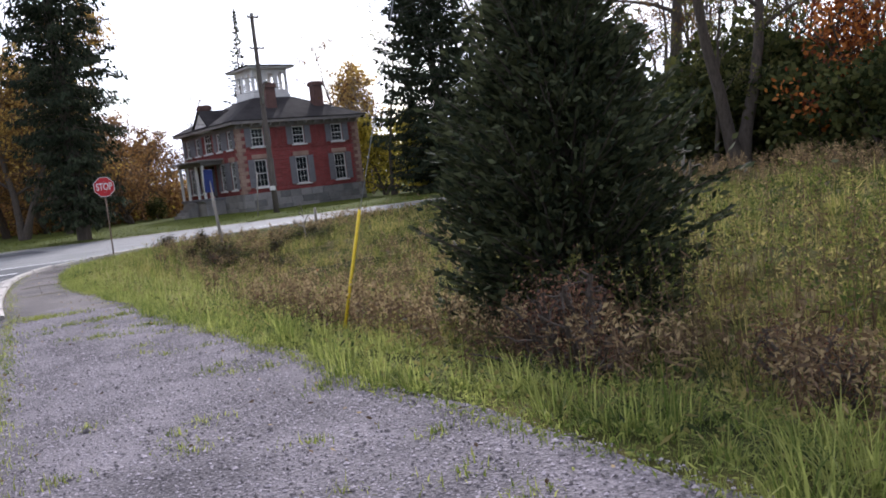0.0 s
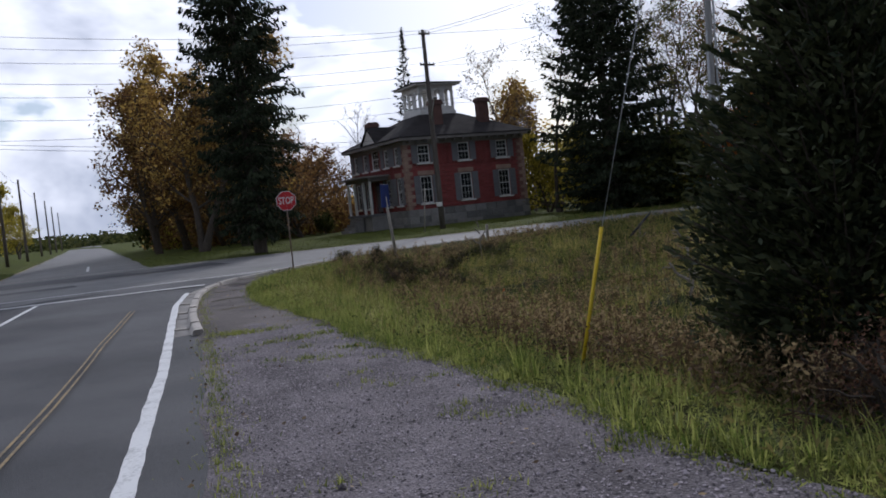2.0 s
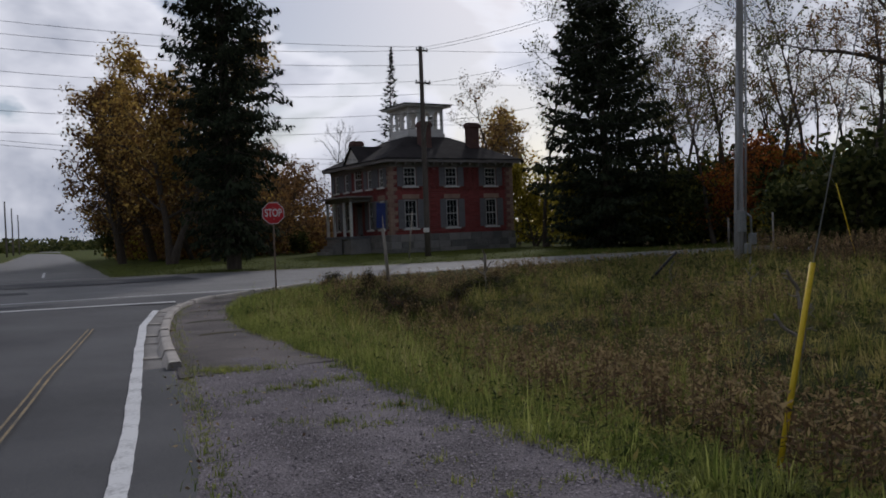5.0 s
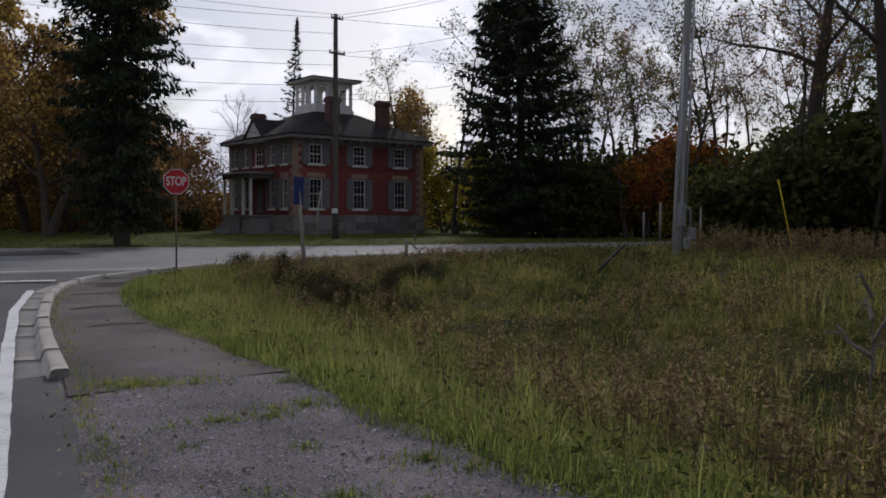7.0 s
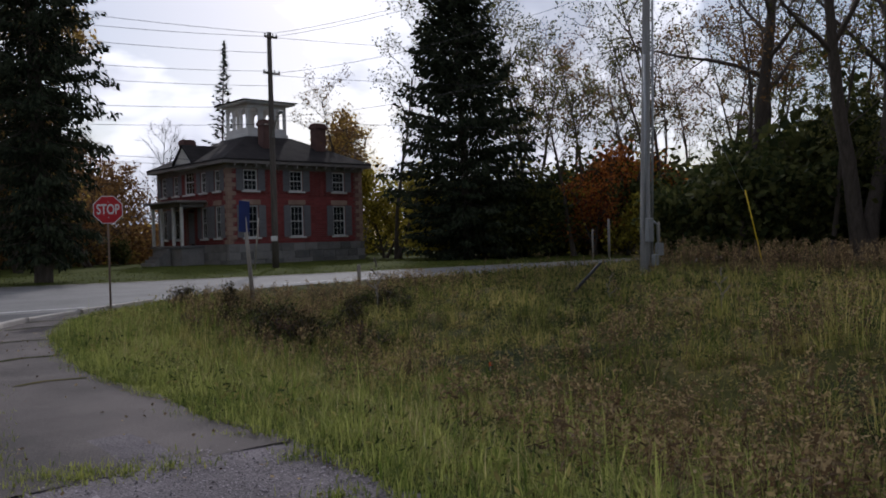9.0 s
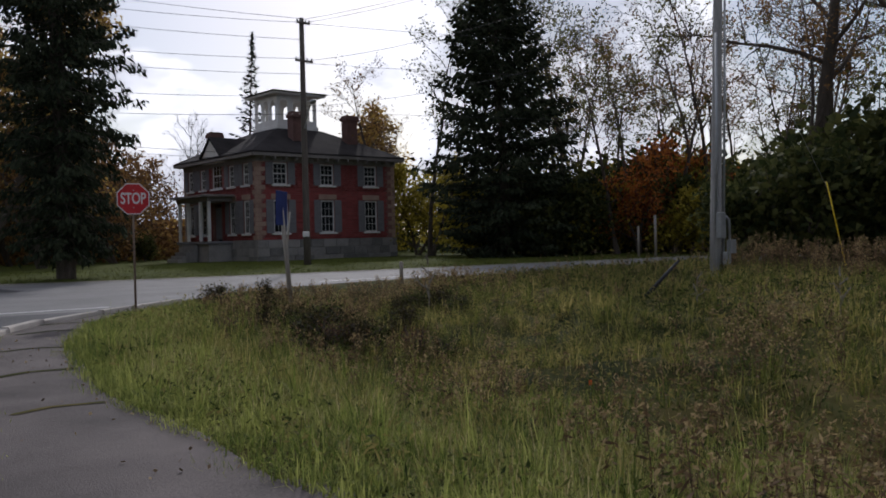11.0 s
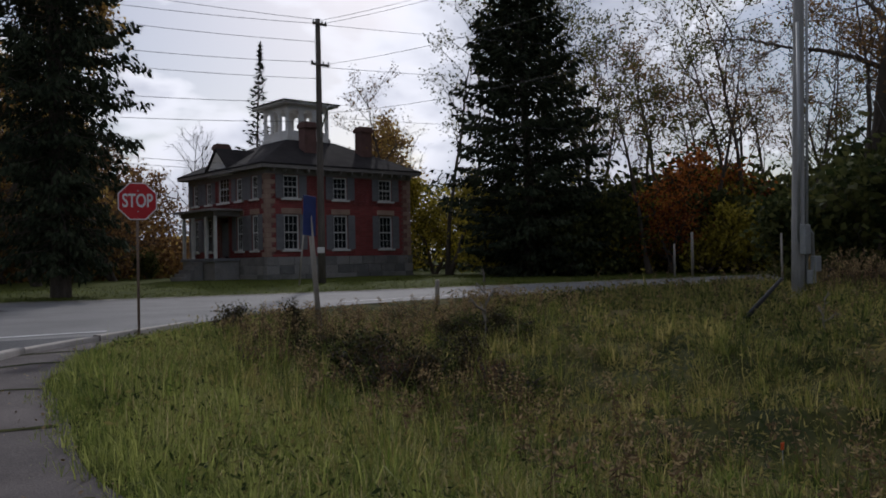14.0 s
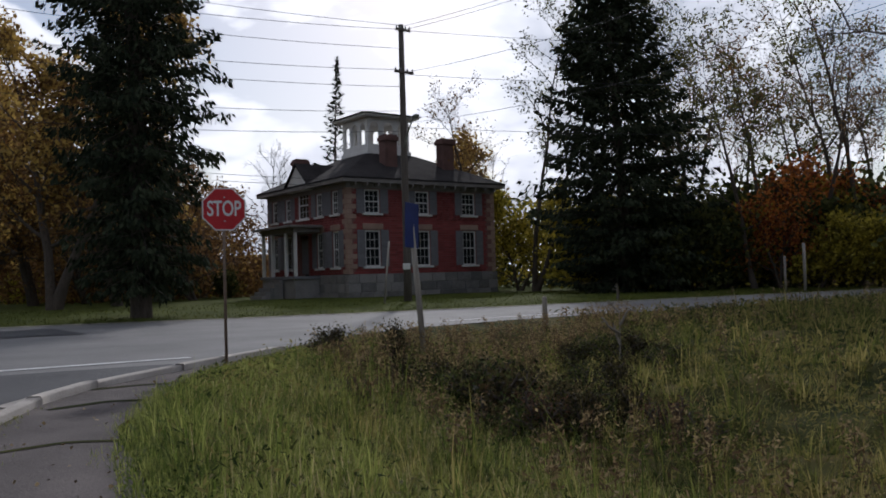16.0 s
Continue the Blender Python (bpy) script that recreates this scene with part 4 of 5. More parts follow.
for x0, x1, z0, z1 in ((-0.30, 0.02, 1.25, 2.1), (0.3, 0.62, 0.75, 1.2), (0.05, 0.3, 0.4, 0.8)):
    part("meter_box", box(x0, x1, -0.42, -0.24, z0, z1, 0.02), M["grey_box"], grey_pole, "grey metal meter box")
for x, y, h in ((-5.0, 54.7, 13.4), (-2.6, 74.6, 10.6), (.3, 92, 10.2), (3.1, 116, 9.6), (7.0, 156, 10.2), (9.6, 175, 9.6), (12.7, 204, 9.6), (17.0, 245, 9.6)):
    utility_pole(x, y, h, 0.17, 0.11, M["pole"], "dark wooden roadside utility pole in a long row", arms=((h - 0.9, 1.1, 5),) if y < 80 and y > 60 else (), lamp=(7.4, 1.8, 185) if 90 < y < 95 else None, group="roadside poles")


def cable(a, b, sag, r=0.018, beads=()):
    a, b = Vector(a), Vector(b)
    c = empty("overhead_cable", a, "thin black overhead cable sagging between poles", "cable", "overhead cables")
    n = 20
    P = [((b - a) * t + Vector((0, 0, -4 * sag * t * (1 - t)))) for t in np.linspace(0, 1, n)]
    rod("strand", [tuple(p) for p in P], r, M["wire"], c, 5)
    for t in beads:
        p = (b - a) * t + Vector((0, 0, -4 * sag * t * (1 - t)))
        d = (b - a).normalized() * 0.9
        rod("splice", [tuple(p - d), tuple(p), tuple(p + d)], [0.03, 0.07, 0.03], M["wire"], c, 6)
    return c


TOP = (26.4, 54.5)
for z1, z2, sag, beads in ((13.45, 13.3, .5, ()), (13.25, 12.7, .7, (.45,)), (12.3, 11.9, .6, ()), (11.25, 10.8, .7, (.46,)), (10.4, 10.0, .6, ()), (9.2, 8.8, .7, (.43,)), (8.2, 7.6, .6, ())):
    cable((*TOP, z1), (-5.0, 54.7, z2), sag, 0.013, beads)
    cable((-5.0, 54.7, z2), (-60, 56.0, z2 + 0.3), 0.8, 0.013)
for z1, z2, sag in ((13.4, 12.4, .5), (13.2, 12.2, .5), (11.1, 10.6, .6), (8.6, 8.3, .6)):
    cable((*TOP, z1), (26.65, 28.8, z2), sag, 0.011)
for z1, z2, sag in ((13.2, 15.0, .8), (11.0, 13.0, .8), (8.4, 10.5, .9)):
    cable((*TOP, z1), (75, 36, z2), sag, 0.012)
for z in (12.45, 12.2, 10.6):
    cable((26.65, 28.8, z), (50, 8, z + 0.5), 0.8, 0.016)
    cable((26.65, 28.8, z), (-8, 20, z + 1.5), 0.8, 0.014)
cable((*TOP, 6.5), (33.5, 65.35, 6.4), 0.3, 0.014)
cable((-2.6, 74.6, 9.6), (29.0, 66.5, 7.2), 0.4, 0.016)
cable((-2.6, 74.6, 9.3), (29.0, 67.5, 6.9), 0.4, 0.016)
for k, (xa, ya, za, xb, yb, zb) in enumerate(((-5, 54.7, 9.4, -2.6, 74.6, 9.6), (-2.6, 74.6, 9.6, .3, 92, 9.4), (.3, 92, 9.4, 3.1, 116, 9.0), (3.1, 116, 9.0, 7, 156, 9.4))):
    cable((xa, ya, za), (xb, yb, zb), 0.3, 0.015)


def guy(x, y, z, top, wire_to, label, group):
    g = empty("guy_wire", (x, y, z), label, "guy wire", group)
    t = Vector(top) - Vector((x, y, z))
    rod("guard", [tuple(t * k) for k in (-0.08, 0.5, 1.0)], 0.022, M["yellow"], g, 10, "yellow plastic guy guard")
    w = Vector(wire_to) - Vector((x, y, z))
    rod("wire", [tuple(t * 0.9), tuple(w)], 0.006, M["steel"], g, 5, "steel guy strand")


guy(3.74, 9.28, ground_at(3.74, 9.28), (4.18, 9.27, 1.05), (7.0, 9.2, 9.5), "yellow guarded guy wire anchored in the verge", "guy wires")
guy(29.6, 26.2, ground_at(29.6, 26.2), (28.9, 26.5, 2.7), (26.4, 28.6, 9.5), "yellow guarded guy wire at the meadow edge", "guy wires")


def short_post(x, y, h, r, label, tilt=(0, 0)):
    z = ground_at(x, y)
    s = empty("wooden_post", (x, y, z), label, "post", "wooden posts")
    rod("shaft", [(0, 0, -0.2), (tilt[0] * 0.5 * h, tilt[1] * 0.5 * h, h * 0.5), (tilt[0] * h, tilt[1] * h, h)], [r, r * 0.97, r * 0.9], M["post"], s, 8)


short_post(46.0, 45.5, 2.6, 0.09, "weathered grey post at the wood's edge")
short_post(44.8, 45.9, 1.9, 0.07, "weathered grey post at the wood's edge")
short_post(34.0, 33.6, 2.0, 0.05, "weathered grey post beyond the utility pole")


# brick facing of the two walls in view
brick_face("x", HX0 + 0.52, HX1 - 0.52, HFOUND, HTOP - 0.33, HY0, front_holes, house.children[0], 300)
brick_face("y", HY0 + 0.52, HY1 - 0.52, HFOUND, HTOP - 0.33, HX0, side_holes, house.children[1], 0)


# ---------------------------------------------------------------- plants
def cards(centres, length, width, rng, way=None, spread=1.0, flat=0.0):
    """Small leaf quads: verts and faces. way: unit vectors they follow; spread: how far they stray from it."""
    n = len(centres)
    a = rng.normal(size=(n, 3))
    if flat:
        a[:, 2] *= 1 - flat
    if way is not None:
        a = way + a * spread
    a /= np.linalg.norm(a, axis=1)[:, None] + 1e-9
    b = np.cross(a, rng.normal(size=(n, 3))); b /= np.linalg.norm(b, axis=1)[:, None] + 1e-9
    L = (length * rng.uniform(0.6, 1.35, n))[:, None] * a * 0.5
    W = (width * rng.uniform(0.6, 1.3, n))[:, None] * b * 0.5
    c = np.asarray(centres)
    V = np.stack([c - L - W * 0.35, c - L * 0.1 + W - 0 * L, c + L + W * 0.1, c - L * 0.1 - W], 1).reshape(-1, 3)
    F = np.arange(4 * n).reshape(n, 4)
    return V, F


def limb_path(start, way, length, rng, n=6, curl=0.12, lift=0.0):
    P, d, p = [np.array(start, float)], np.array(way, float), np.array(start, float)
    for _ in range(n - 1):
        d = d + rng.normal(size=3) * curl + np.array([0, 0, lift])
        d /= np.linalg.norm(d)
        p = p + d * length / (n - 1)
        P.append(p)
    return np.array(P)


def broadleaf(rng, h, spread, r, first=0.25, limbs=14, subs=6, leaves=9000, leaf=0.26, gather=0.8, bark="bark", foliage="leaf_gold", forks=1, twigs=3, up=0.9, top_heavy=0.0, sway=0.05):
    """Trunk mesh and crown mesh of a leafing tree."""
    wood, tips = Joined(), []
    for f in range(forks):
        way = np.array([rng.normal() * 0.12 * (forks > 1) * 2, rng.normal() * 0.12 * (forks > 1) * 2, 1.0])
        hh = h * rng.uniform(0.85, 1.0)
        trunk = limb_path((0, 0, -0.3), way / np.linalg.norm(way), hh * 0.92, rng, 10, 0.03 + sway * 0.4, 0.03)
        rad = r * (1 - np.linspace(0, 1, 10) ** 0.9 * 0.88) * (0.8 if forks > 1 else 1.0)
        rad[0] *= 1.35
        wood.tube(trunk, rad, 9)
        for k in range(limbs):
            t = first + (1 - first) * ((k + rng.uniform(0, 0.8)) / limbs) ** (1 - 0.4 * top_heavy)
            t = min(t, 0.97)
            i = t * 9; j = int(i)
            p = trunk[j] + (trunk[min(j + 1, 9)] - trunk[j]) * (i - j)
            az = k * 2.4 + rng.uniform(-0.5, 0.5)
            el = rng.uniform(0.35, 0.8) * up + 0.35 * t
            ln = spread * (1.15 - 0.75 * t if not top_heavy else 0.75 + 0.25 * math.sin(t * 3.1)) * rng.uniform(0.7, 1.15)
            d = np.array([math.cos(az) * math.cos(el), math.sin(az) * math.cos(el), math.sin(el)])
            br = limb_path(p, d, ln, rng, 6, 0.12 + sway, 0.04)
            r0 = max(r * 0.42 * (1 - 0.75 * t), 0.03)
            wood.tube(br, np.linspace(r0, 0.018, 6), 5)
            for q in range(subs):
                u = 0.3 + 0.7 * (q + rng.uniform()) / subs
                u = min(u, 0.99)
                i2 = u * 5; j2 = int(i2)
                p2 = br[j2] + (br[j2 + 1] - br[j2]) * (i2 - j2)
                d2 = d + rng.normal(size=3) * 0.75; d2 /= np.linalg.norm(d2)
                b2 = limb_path(p2, d2, ln * rng.uniform(0.28, 0.5), rng, 4, 0.22, 0.05)
                wood.tube(b2, np.linspace(max(r0 * 0.35, 0.014), 0.008, 4), 4)
                tips += [b2[1], b2[2], b2[3]]
                for _ in range(twigs):
                    d3 = d2 + rng.normal(size=3) * 0.8; d3 /= np.linalg.norm(d3)
                    s3 = b2[rng.integers(1, 4)]
                    b3 = limb_path(s3, d3, ln * rng.uniform(0.12, 0.25), rng, 3, 0.25, 0.02)
                    wood.tube(b3, [0.011, 0.008, 0.004], 3)
                    tips += [b3[1], b3[2], b3[2]]
    trunk_me = wood.mesh("trunk", M[bark])
    if not leaves:
        return trunk_me, None
    tips = np.array(tips)
    c = tips[rng.integers(0, len(tips), leaves)] + rng.normal(size=(leaves, 3)) * gather * 0.42
    keep = c[:, 2] > h * first * 0.55
    V, F = cards(c[keep], leaf, leaf * 0.75, rng)
    return trunk_me, mesh_np("crown", V, F, M[foliage])


def conifer(rng, h, r, start=0.06, step=0.42, per=7, n_cards=16, card=0.4, foliage="needle", trunk_r=0.28, droop=0.35, shape=0.85, ragged=0.25, hang=0.5, fluff=1.6, jitter=0.2):
    wood = Joined()
    trunk = limb_path((0, 0, -0.3), (0, 0, 1), h + 0.3, rng, 9, 0.012, 0.02)
    wood.tube(trunk, trunk_r * (1 - 0.95 * np.linspace(0, 1, 9)), 9)
    C, D = [], []
    z, k = h * start, 0
    while z < h * 0.995:
        t = z / h
        reach = r * min(1.0, 0.62 + 1.6 * (t - start)) * (1 - t) ** shape / (1 - 0.25) ** shape if t < 0.25 else r * ((1 - t) / 0.75) ** shape
        for q in range(per):
            az = k * 1.13 + q * 2 * math.pi / per + rng.uniform(-0.35, 0.35)
            ln = max(reach * rng.uniform(1 - ragged * 1.8, 1 + ragged), 0.12)
            el = rng.uniform(-0.25, 0.18) + 0.6 * t - droop * (1 - t)
            d = np.array([math.cos(az) * math.cos(el), math.sin(az) * math.cos(el), math.sin(el)])
            p0 = trunk[0] * 0 + np.array([np.interp(z, trunk[:, 2], trunk[:, 0]), np.interp(z, trunk[:, 2], trunk[:, 1]), z + rng.uniform(-jitter, jitter)])
            br = limb_path(p0, d, ln, rng, 5, 0.06, 0.07)
            wood.tube(br, np.linspace(max(0.05 * (1 - t), 0.012), 0.006, 5), 3)
            m = max(3, int(n_cards * ln / r))
            u = rng.uniform(0.12, 1.0, m) ** 0.75
            P = np.stack([np.interp(u, np.linspace(0, 1, 5), br[:, i]) for i in range(3)], -1)
            side = np.cross(d, (0, 0, 1.0)); side /= np.linalg.norm(side) + 1e-9
            off = rng.normal(size=(m, 1)) * side * (0.13 * ln * (1.15 - u))[:, None] * fluff
            P = P + off + np.stack([np.zeros(m), np.zeros(m), -hang * rng.uniform(0, 1, m) * card], -1)
            C.append(P)
            w = d * 0.9 + np.sign((off * side).sum(1))[:, None] * side * 0.6 + np.array([0, 0, -hang])
            D.append(w / np.linalg.norm(w, axis=1)[:, None])
        z += step * rng.uniform(0.8, 1.2) * (1 - 0.45 * t)
        k += 1
    C, D = np.concatenate(C), np.concatenate(D)
    V, F = cards(C, card, card * 0.42, rng, D, 0.28)
    return wood.mesh("trunk", M["bark"]), mesh_np("crown", V, F, M[foliage])


def plant(name, meshes, x, y, label, category, group="", yaw=0.0, s=1.0, z=None, sz=None):
    z = ground_at(x, y) if z is None else z
    t = empty(name, (0, 0, 0), label, category, group)
    for nm, me in zip(("trunk", "crown"), meshes):
        if me is not None:
            part(nm, me, None, t)
    t.matrix_basis = Matrix.Translation((x, y, z - 0.02)) @ Matrix.Rotation(yaw, 4, "Z") @ Matrix.Diagonal((s, s, sz or s, 1))
    return t


def again(ob, x, y, yaw, s=1.0, sz=None, label=""):
    c = copy_thing(ob, Matrix.Identity(4))
    c.matrix_basis = Matrix.Translation((x, y, ground_at(x, y) - 0.02)) @ Matrix.Rotation(yaw, 4, "Z") @ Matrix.Diagonal((s, s, sz or s, 1))
    return tagged(c, label)


R = np.random.default_rng
# the two great spruces, the cedar by the verge
plant("spruce_tree", conifer(R(1), 29.0, 3.3, 0.055, 0.32, 9, 70, 0.30, "needle", 0.42, 0.55, 0.42, 0.24, 1.1), 12.9, 52.6, "tall dark drooping spruce on the lawn", "tree", "spruces")
plant("spruce_tree", conifer(R(2), 23.5, 5.5, 0.03, 0.38, 9, 84, 0.40, "needle", 0.4, 0.3, 0.82, 0.18, 0.7), 41.6, 54.2, "broad dark spruce beside the house", "tree", "spruces")
plant("spruce_tree", conifer(R(3), 21.6, 2.6, 0.12, 0.55, 6, 12, 0.45, "needle", 0.22, 0.15, 0.9, 0.3, 0.3), 41.3, 89.2, "slender open spruce behind the house", "tree", "spruces")
plant("cedar_tree", conifer(R(4), 6.0, 1.95, 0.005, 0.085, 9, 88, 0.14, "cedar", 0.09, -0.34, 0.95, 0.2, -0.15, 3.4, 0.3), 6.15, 7.6, "dense dark green cedar in the ditch by the verge", "tree")

# golden maples on the lawn
maple = plant("maple_tree", broadleaf(R(11), 17.5, 5.6, 0.36, 0.22, 16, 7, 12000, 0.27, 0.65, "bark", "leaf_gold", 2), 12.6, 66.0, "golden autumn maple on the lawn", "tree", "maples")
maple2 = plant("maple_tree", broadleaf(R(12), 15.5, 5.4, 0.33, 0.2, 16, 7, 8500, 0.26, 0.65, "bark", "leaf_rust", 2), 11.2, 76.0, "rust-brown half-bare autumn maple", "tree", "maples")
again(maple, 14.2, 79.0, 2.1, 0.95)
again(maple2, 16.5, 68.5, 1.2, 0.9)
again(maple2, 13.0, 88.0, 3.3, 0.75)
again(maple, 19.5, 84.0, 4.0, 0.8)
# left side of the far road
yel = plant("roadside_tree", broadleaf(R(13), 13.0, 4.3, 0.26, 0.12, 13, 5, 6500, 0.32, 1.0, "bark", "leaf_yellow", 2, 2), -9.5, 62.0, "yellow-green autumn tree at the roadside", "tree", "roadside trees")
for x, y, a, s in ((-14, 58, 1.0, 1.05), (-8.0, 72, 2.0, 0.9), (-7.5, 82, 3.1, 0.85), (-4.5, 98, 0.6, 0.8), (-19, 66, 4.0, 1.1), (-2, 122, 1.0, 0.7), (-12, 76, 5.0, 1.0), (3.5, 150, 2.2, 0.7)):
    again(yel, x, y, a, s)
gold_small = plant("roadside_tree", broadleaf(R(14), 9.0, 3.4, 0.2, 0.1, 12, 5, 4800, 0.30, 0.9, "bark", "leaf_gold", 2, 2), -5.2, 88.0, "small orange-gold autumn tree", "tree", "roadside trees")
for x, y, a, s in ((-3.0, 104, 1.3, 1.0), (-11, 68, 2.6, 0.8), (22.5, 90, 0.4, 1.1), (27.0, 94, 2.0, 0.9), (17, 98, 3.0, 0.9), (33, 100, 4.2, 1.0)):
    again(gold_small, x, y, a, s)
# round the house
rust = plant("rust_tree", broadleaf(R(15), 10.5, 4.0, 0.24, 0.15, 14, 6, 3600, 0.24, 0.7, "bark", "leaf_rust", 2), 25.5, 81.5, "half-bare rust-leaved tree behind the porch", "tree", "trees round the house")
for x, y, a, s in ((20.8, 75.5, 1.0, 1.0), (22.5, 85.0, 2.4, 1.15), (18.2, 92.0, 4.0, 1.1), (24.0, 77.0, 5.1, 0.75), (17.5, 79.5, 0.3, 0.9), (28.0, 87.0, 2.9, 1.0)):
    again(rust, x, y, a, s)
plant("yellow_tree", broadleaf(R(16), 8.6, 2.9, 0.16, 0.08, 16, 6, 6500, 0.27, 0.8, "bark", "leaf_yellow", 2), 43.2, 65.6, "bright yellow-green tree beside the house", "tree", "trees round the house")
plant("amber_tree", broadleaf(R(17), 15.6, 5.0, 0.28, 0.4, 13, 6, 5200, 0.36, 1.0, "bark", "leaf_gold", 2), 52.2, 86.0, "amber-leaved tree rising behind the roof", "tree", "trees round the house")
bare = plant("bare_tree", broadleaf(R(18), 16.0, 4.6, 0.2, 0.25, 14, 6, 0, 0.2, 0.5, "bark_pale", "leaf_rust", 2, 5), 36.5, 92.0, "leafless pale tree behind the house", "tree", "bare trees")
again(bare, 30.0, 96.0, 1.7, 0.95)
again(bare, 47.5, 74.0, 3.2, 0.82)
again(bare, 24.0, 98.0, 4.2, 0.85)
again(bare, 52.0, 60.0, 0.9, 0.8)
# the wood
wood_a = plant("woodland_tree", broadleaf(R(21), 21.0, 4.9, 0.24, 0.36, 11, 5, 2600, 0.2, 0.6, "bark", "leaf_green", 2, 2, 0.9, 1.0, 0.13), 46.5, 53.5, "tall slim tree with thin grey-green leaves", "tree", "woodland")
wood_b = plant("woodland_tree", broadleaf(R(22), 20.0, 4.3, 0.21, 0.36, 12, 6, 1300, 0.18, 0.5, "bark", "leaf_rust", 1, 2, 0.9, 1.0, 0.11), 50.5, 50.0, "tall slim half-bare tree with rust leaves", "tree", "woodland")
wood_c = plant("woodland_tree", broadleaf(R(23), 17.0, 4.0, 0.19, 0.22, 13, 5, 2300, 0.2, 0.6, "bark", "leaf_green", 1, 2, 0.9, 0.6, 0.11), 57.0, 50.5, "slim tree with thin dull green leaves", "tree", "woodland")
rng = R(31)
spots = [(41.5, 63.5), (39.8, 66.5), (48.5, 57.5), (52.5, 54.5), (55, 47.5), (59, 45.8), (63, 46.5), (61, 51), (66, 44.5), (54, 60), (60, 57), (66, 52), (70, 47), (57, 65), (70, 43),
         (46, 33.5), (50, 30.5), (54, 28.5), (48, 26), (44, 22.5), (52, 23), (57, 25), (46, 18.5), (50, 17), (42, 15.5), (46, 12), (40, 10), (44, 6.5), (38, 4.5), (50, 9), (60, 20), (56, 15), (62, 28), (66, 26), (42, 28.0), (54, 19), (36, 0), (41, 1), (47.5, 49.5), (52, 48.6), (50, 63), (58, 61), (63, 55), (72, 50), (49, 34.5), (53, 25), (45.5, 25.5), (58, 29), (55, 11), (48, 4)]
for k, (x, y) in enumerate(spots):
    again((wood_b, wood_b, wood_c, wood_b)[k % 4] if y < 37 else (wood_a, wood_b, wood_c, wood_b)[k % 4], x - (3.0 if y < 37 else 0.0) + rng.uniform(-.8, .8), y + rng.uniform(-.8, .8), rng.uniform(0, 6.2), rng.uniform(0.82, 1.12))
plant("oak_tree", broadleaf(R(24), 25.0, 9.5, 0.6, 0.42, 12, 7, 700, 0.25, 0.8, "bark", "leaf_green", 1, 4), 45.6, 35.0, "large nearly bare tree in the wood", "tree", "woodland")
plant("oak_tree", broadleaf(R(28), 24.0, 8.5, 0.5, 0.34, 11, 7, 260, 0.25, 0.8, "bark", "leaf_rust", 2, 4), 39.4, 26.6, "large leafless double-trunked tree behind the weed hedge", "tree", "woodland")
orange = plant("orange_tree", broadleaf(R(25), 6.6, 2.6, 0.12, 0.12, 11, 5, 2300, 0.2, 0.7, "bark", "leaf_orange", 2, 2), 48.6, 48.6, "small orange-red tree at the wood's edge", "tree", "orange trees")
for x, y, a, s in ((52.2, 49.6, 1.1, 1.4), (39.5, 8.0, 3.0, 1.5), (42, 21, 0.4, 1.5), (45, 14.5, 0.9, 1.7), (55.5, 49, 5.0, 1.3)):
    again(orange, x, y, a, s)
yc = plant("yellow_bush", broadleaf(R(26), 5.0, 2.2, 0.1, 0.04, 10, 5, 3400, 0.24, 0.8, "bark", "leaf_yellow", 2, 2), 53.5, 46.6, "yellow-green sapling at the wood's edge", "bush", "wood edge bushes")
for x, y, a, s in ((47.5, 52.0, 1.0, 1.2), (57.0, 45.0, 2.0, 1.0), (54.8, 47.6, 2.6, 1.6), (50.2, 47.3, 0.7, 1.0), (43.8, 58.5, 3.2, 1.3), (46, 61, 0.2, 1.4), (61, 45, 4.0, 1.2), (49.5, 60.5, 3.4, 1.1)):
    again(yc, x, y, a, s)
dark_bush = plant("evergreen_bush", broadleaf(R(27), 4.4, 2.6, 0.12, 0.02, 9, 3, 2400, 0.34, 0.95, "bark", "leaf_dark", 2, 0), 42.0, 35.6, "dense dark green bush at the wood's edge", "bush", "wood edge bushes")
for x, y, a, s in ((44.0, 34.2, 1, 0.95), (46.5, 30.5, 2, 1.1), (49.5, 28, 3, 1.25), (47.5, 23.0, 4, 1.2), (45.5, 18.5, 5, 1.1), (44, 13.0, 0.5, 1.1), (42, 8.0, 1.5, 1.0), (52, 33, 2.5, 1.2), (57, 47.5, 0.3, 1.0), (63, 44.5, 1.3, 1.1),
                   (43.0, 52.0, 0.7, 0.9), (46.6, 51.6, 3.7, 1.0), (48.2, 52.4, 0.2, 1.3), (44.5, 55.5, 3.2, 1.1), (54, 50, 1.9, 1.0), (50, 53, 5.2, 1.5), (46.5, 56, 0.1, 1.5), (52.5, 49.5, 2.2, 1.4), (56, 52, 0.2, 1.8), (60, 49, 1.2, 1.7), (65, 47, 2.9, 1.8), (50, 25, 1.0, 1.9), (52, 29, 2.0, 1.9), (49, 19, 3.0, 1.9), (47, 14, 4.0, 1.8), (46, 9, 5.0, 1.7), (54, 34, 0.4, 1.7), (44, 3, 0.8, 1.6), (58, 32, 1.8, 1.9), (44.5, 37.0 - 5.5, 2.8, 1.2), (27.0, 79.0, 1.0, 0.5), (39, 3.0, 2.0, 1.0), (36, -2.0, 3.0, 1.0), (15, 98, 1.3, 1.3), (19, 95, 2.3, 1.3), (24, 92, 3.3, 1.1)):
    again(dark_bush, x - (7.0 if y < 37 else 0.0), y, a, min(s, 1.35) if y < 27 else s)


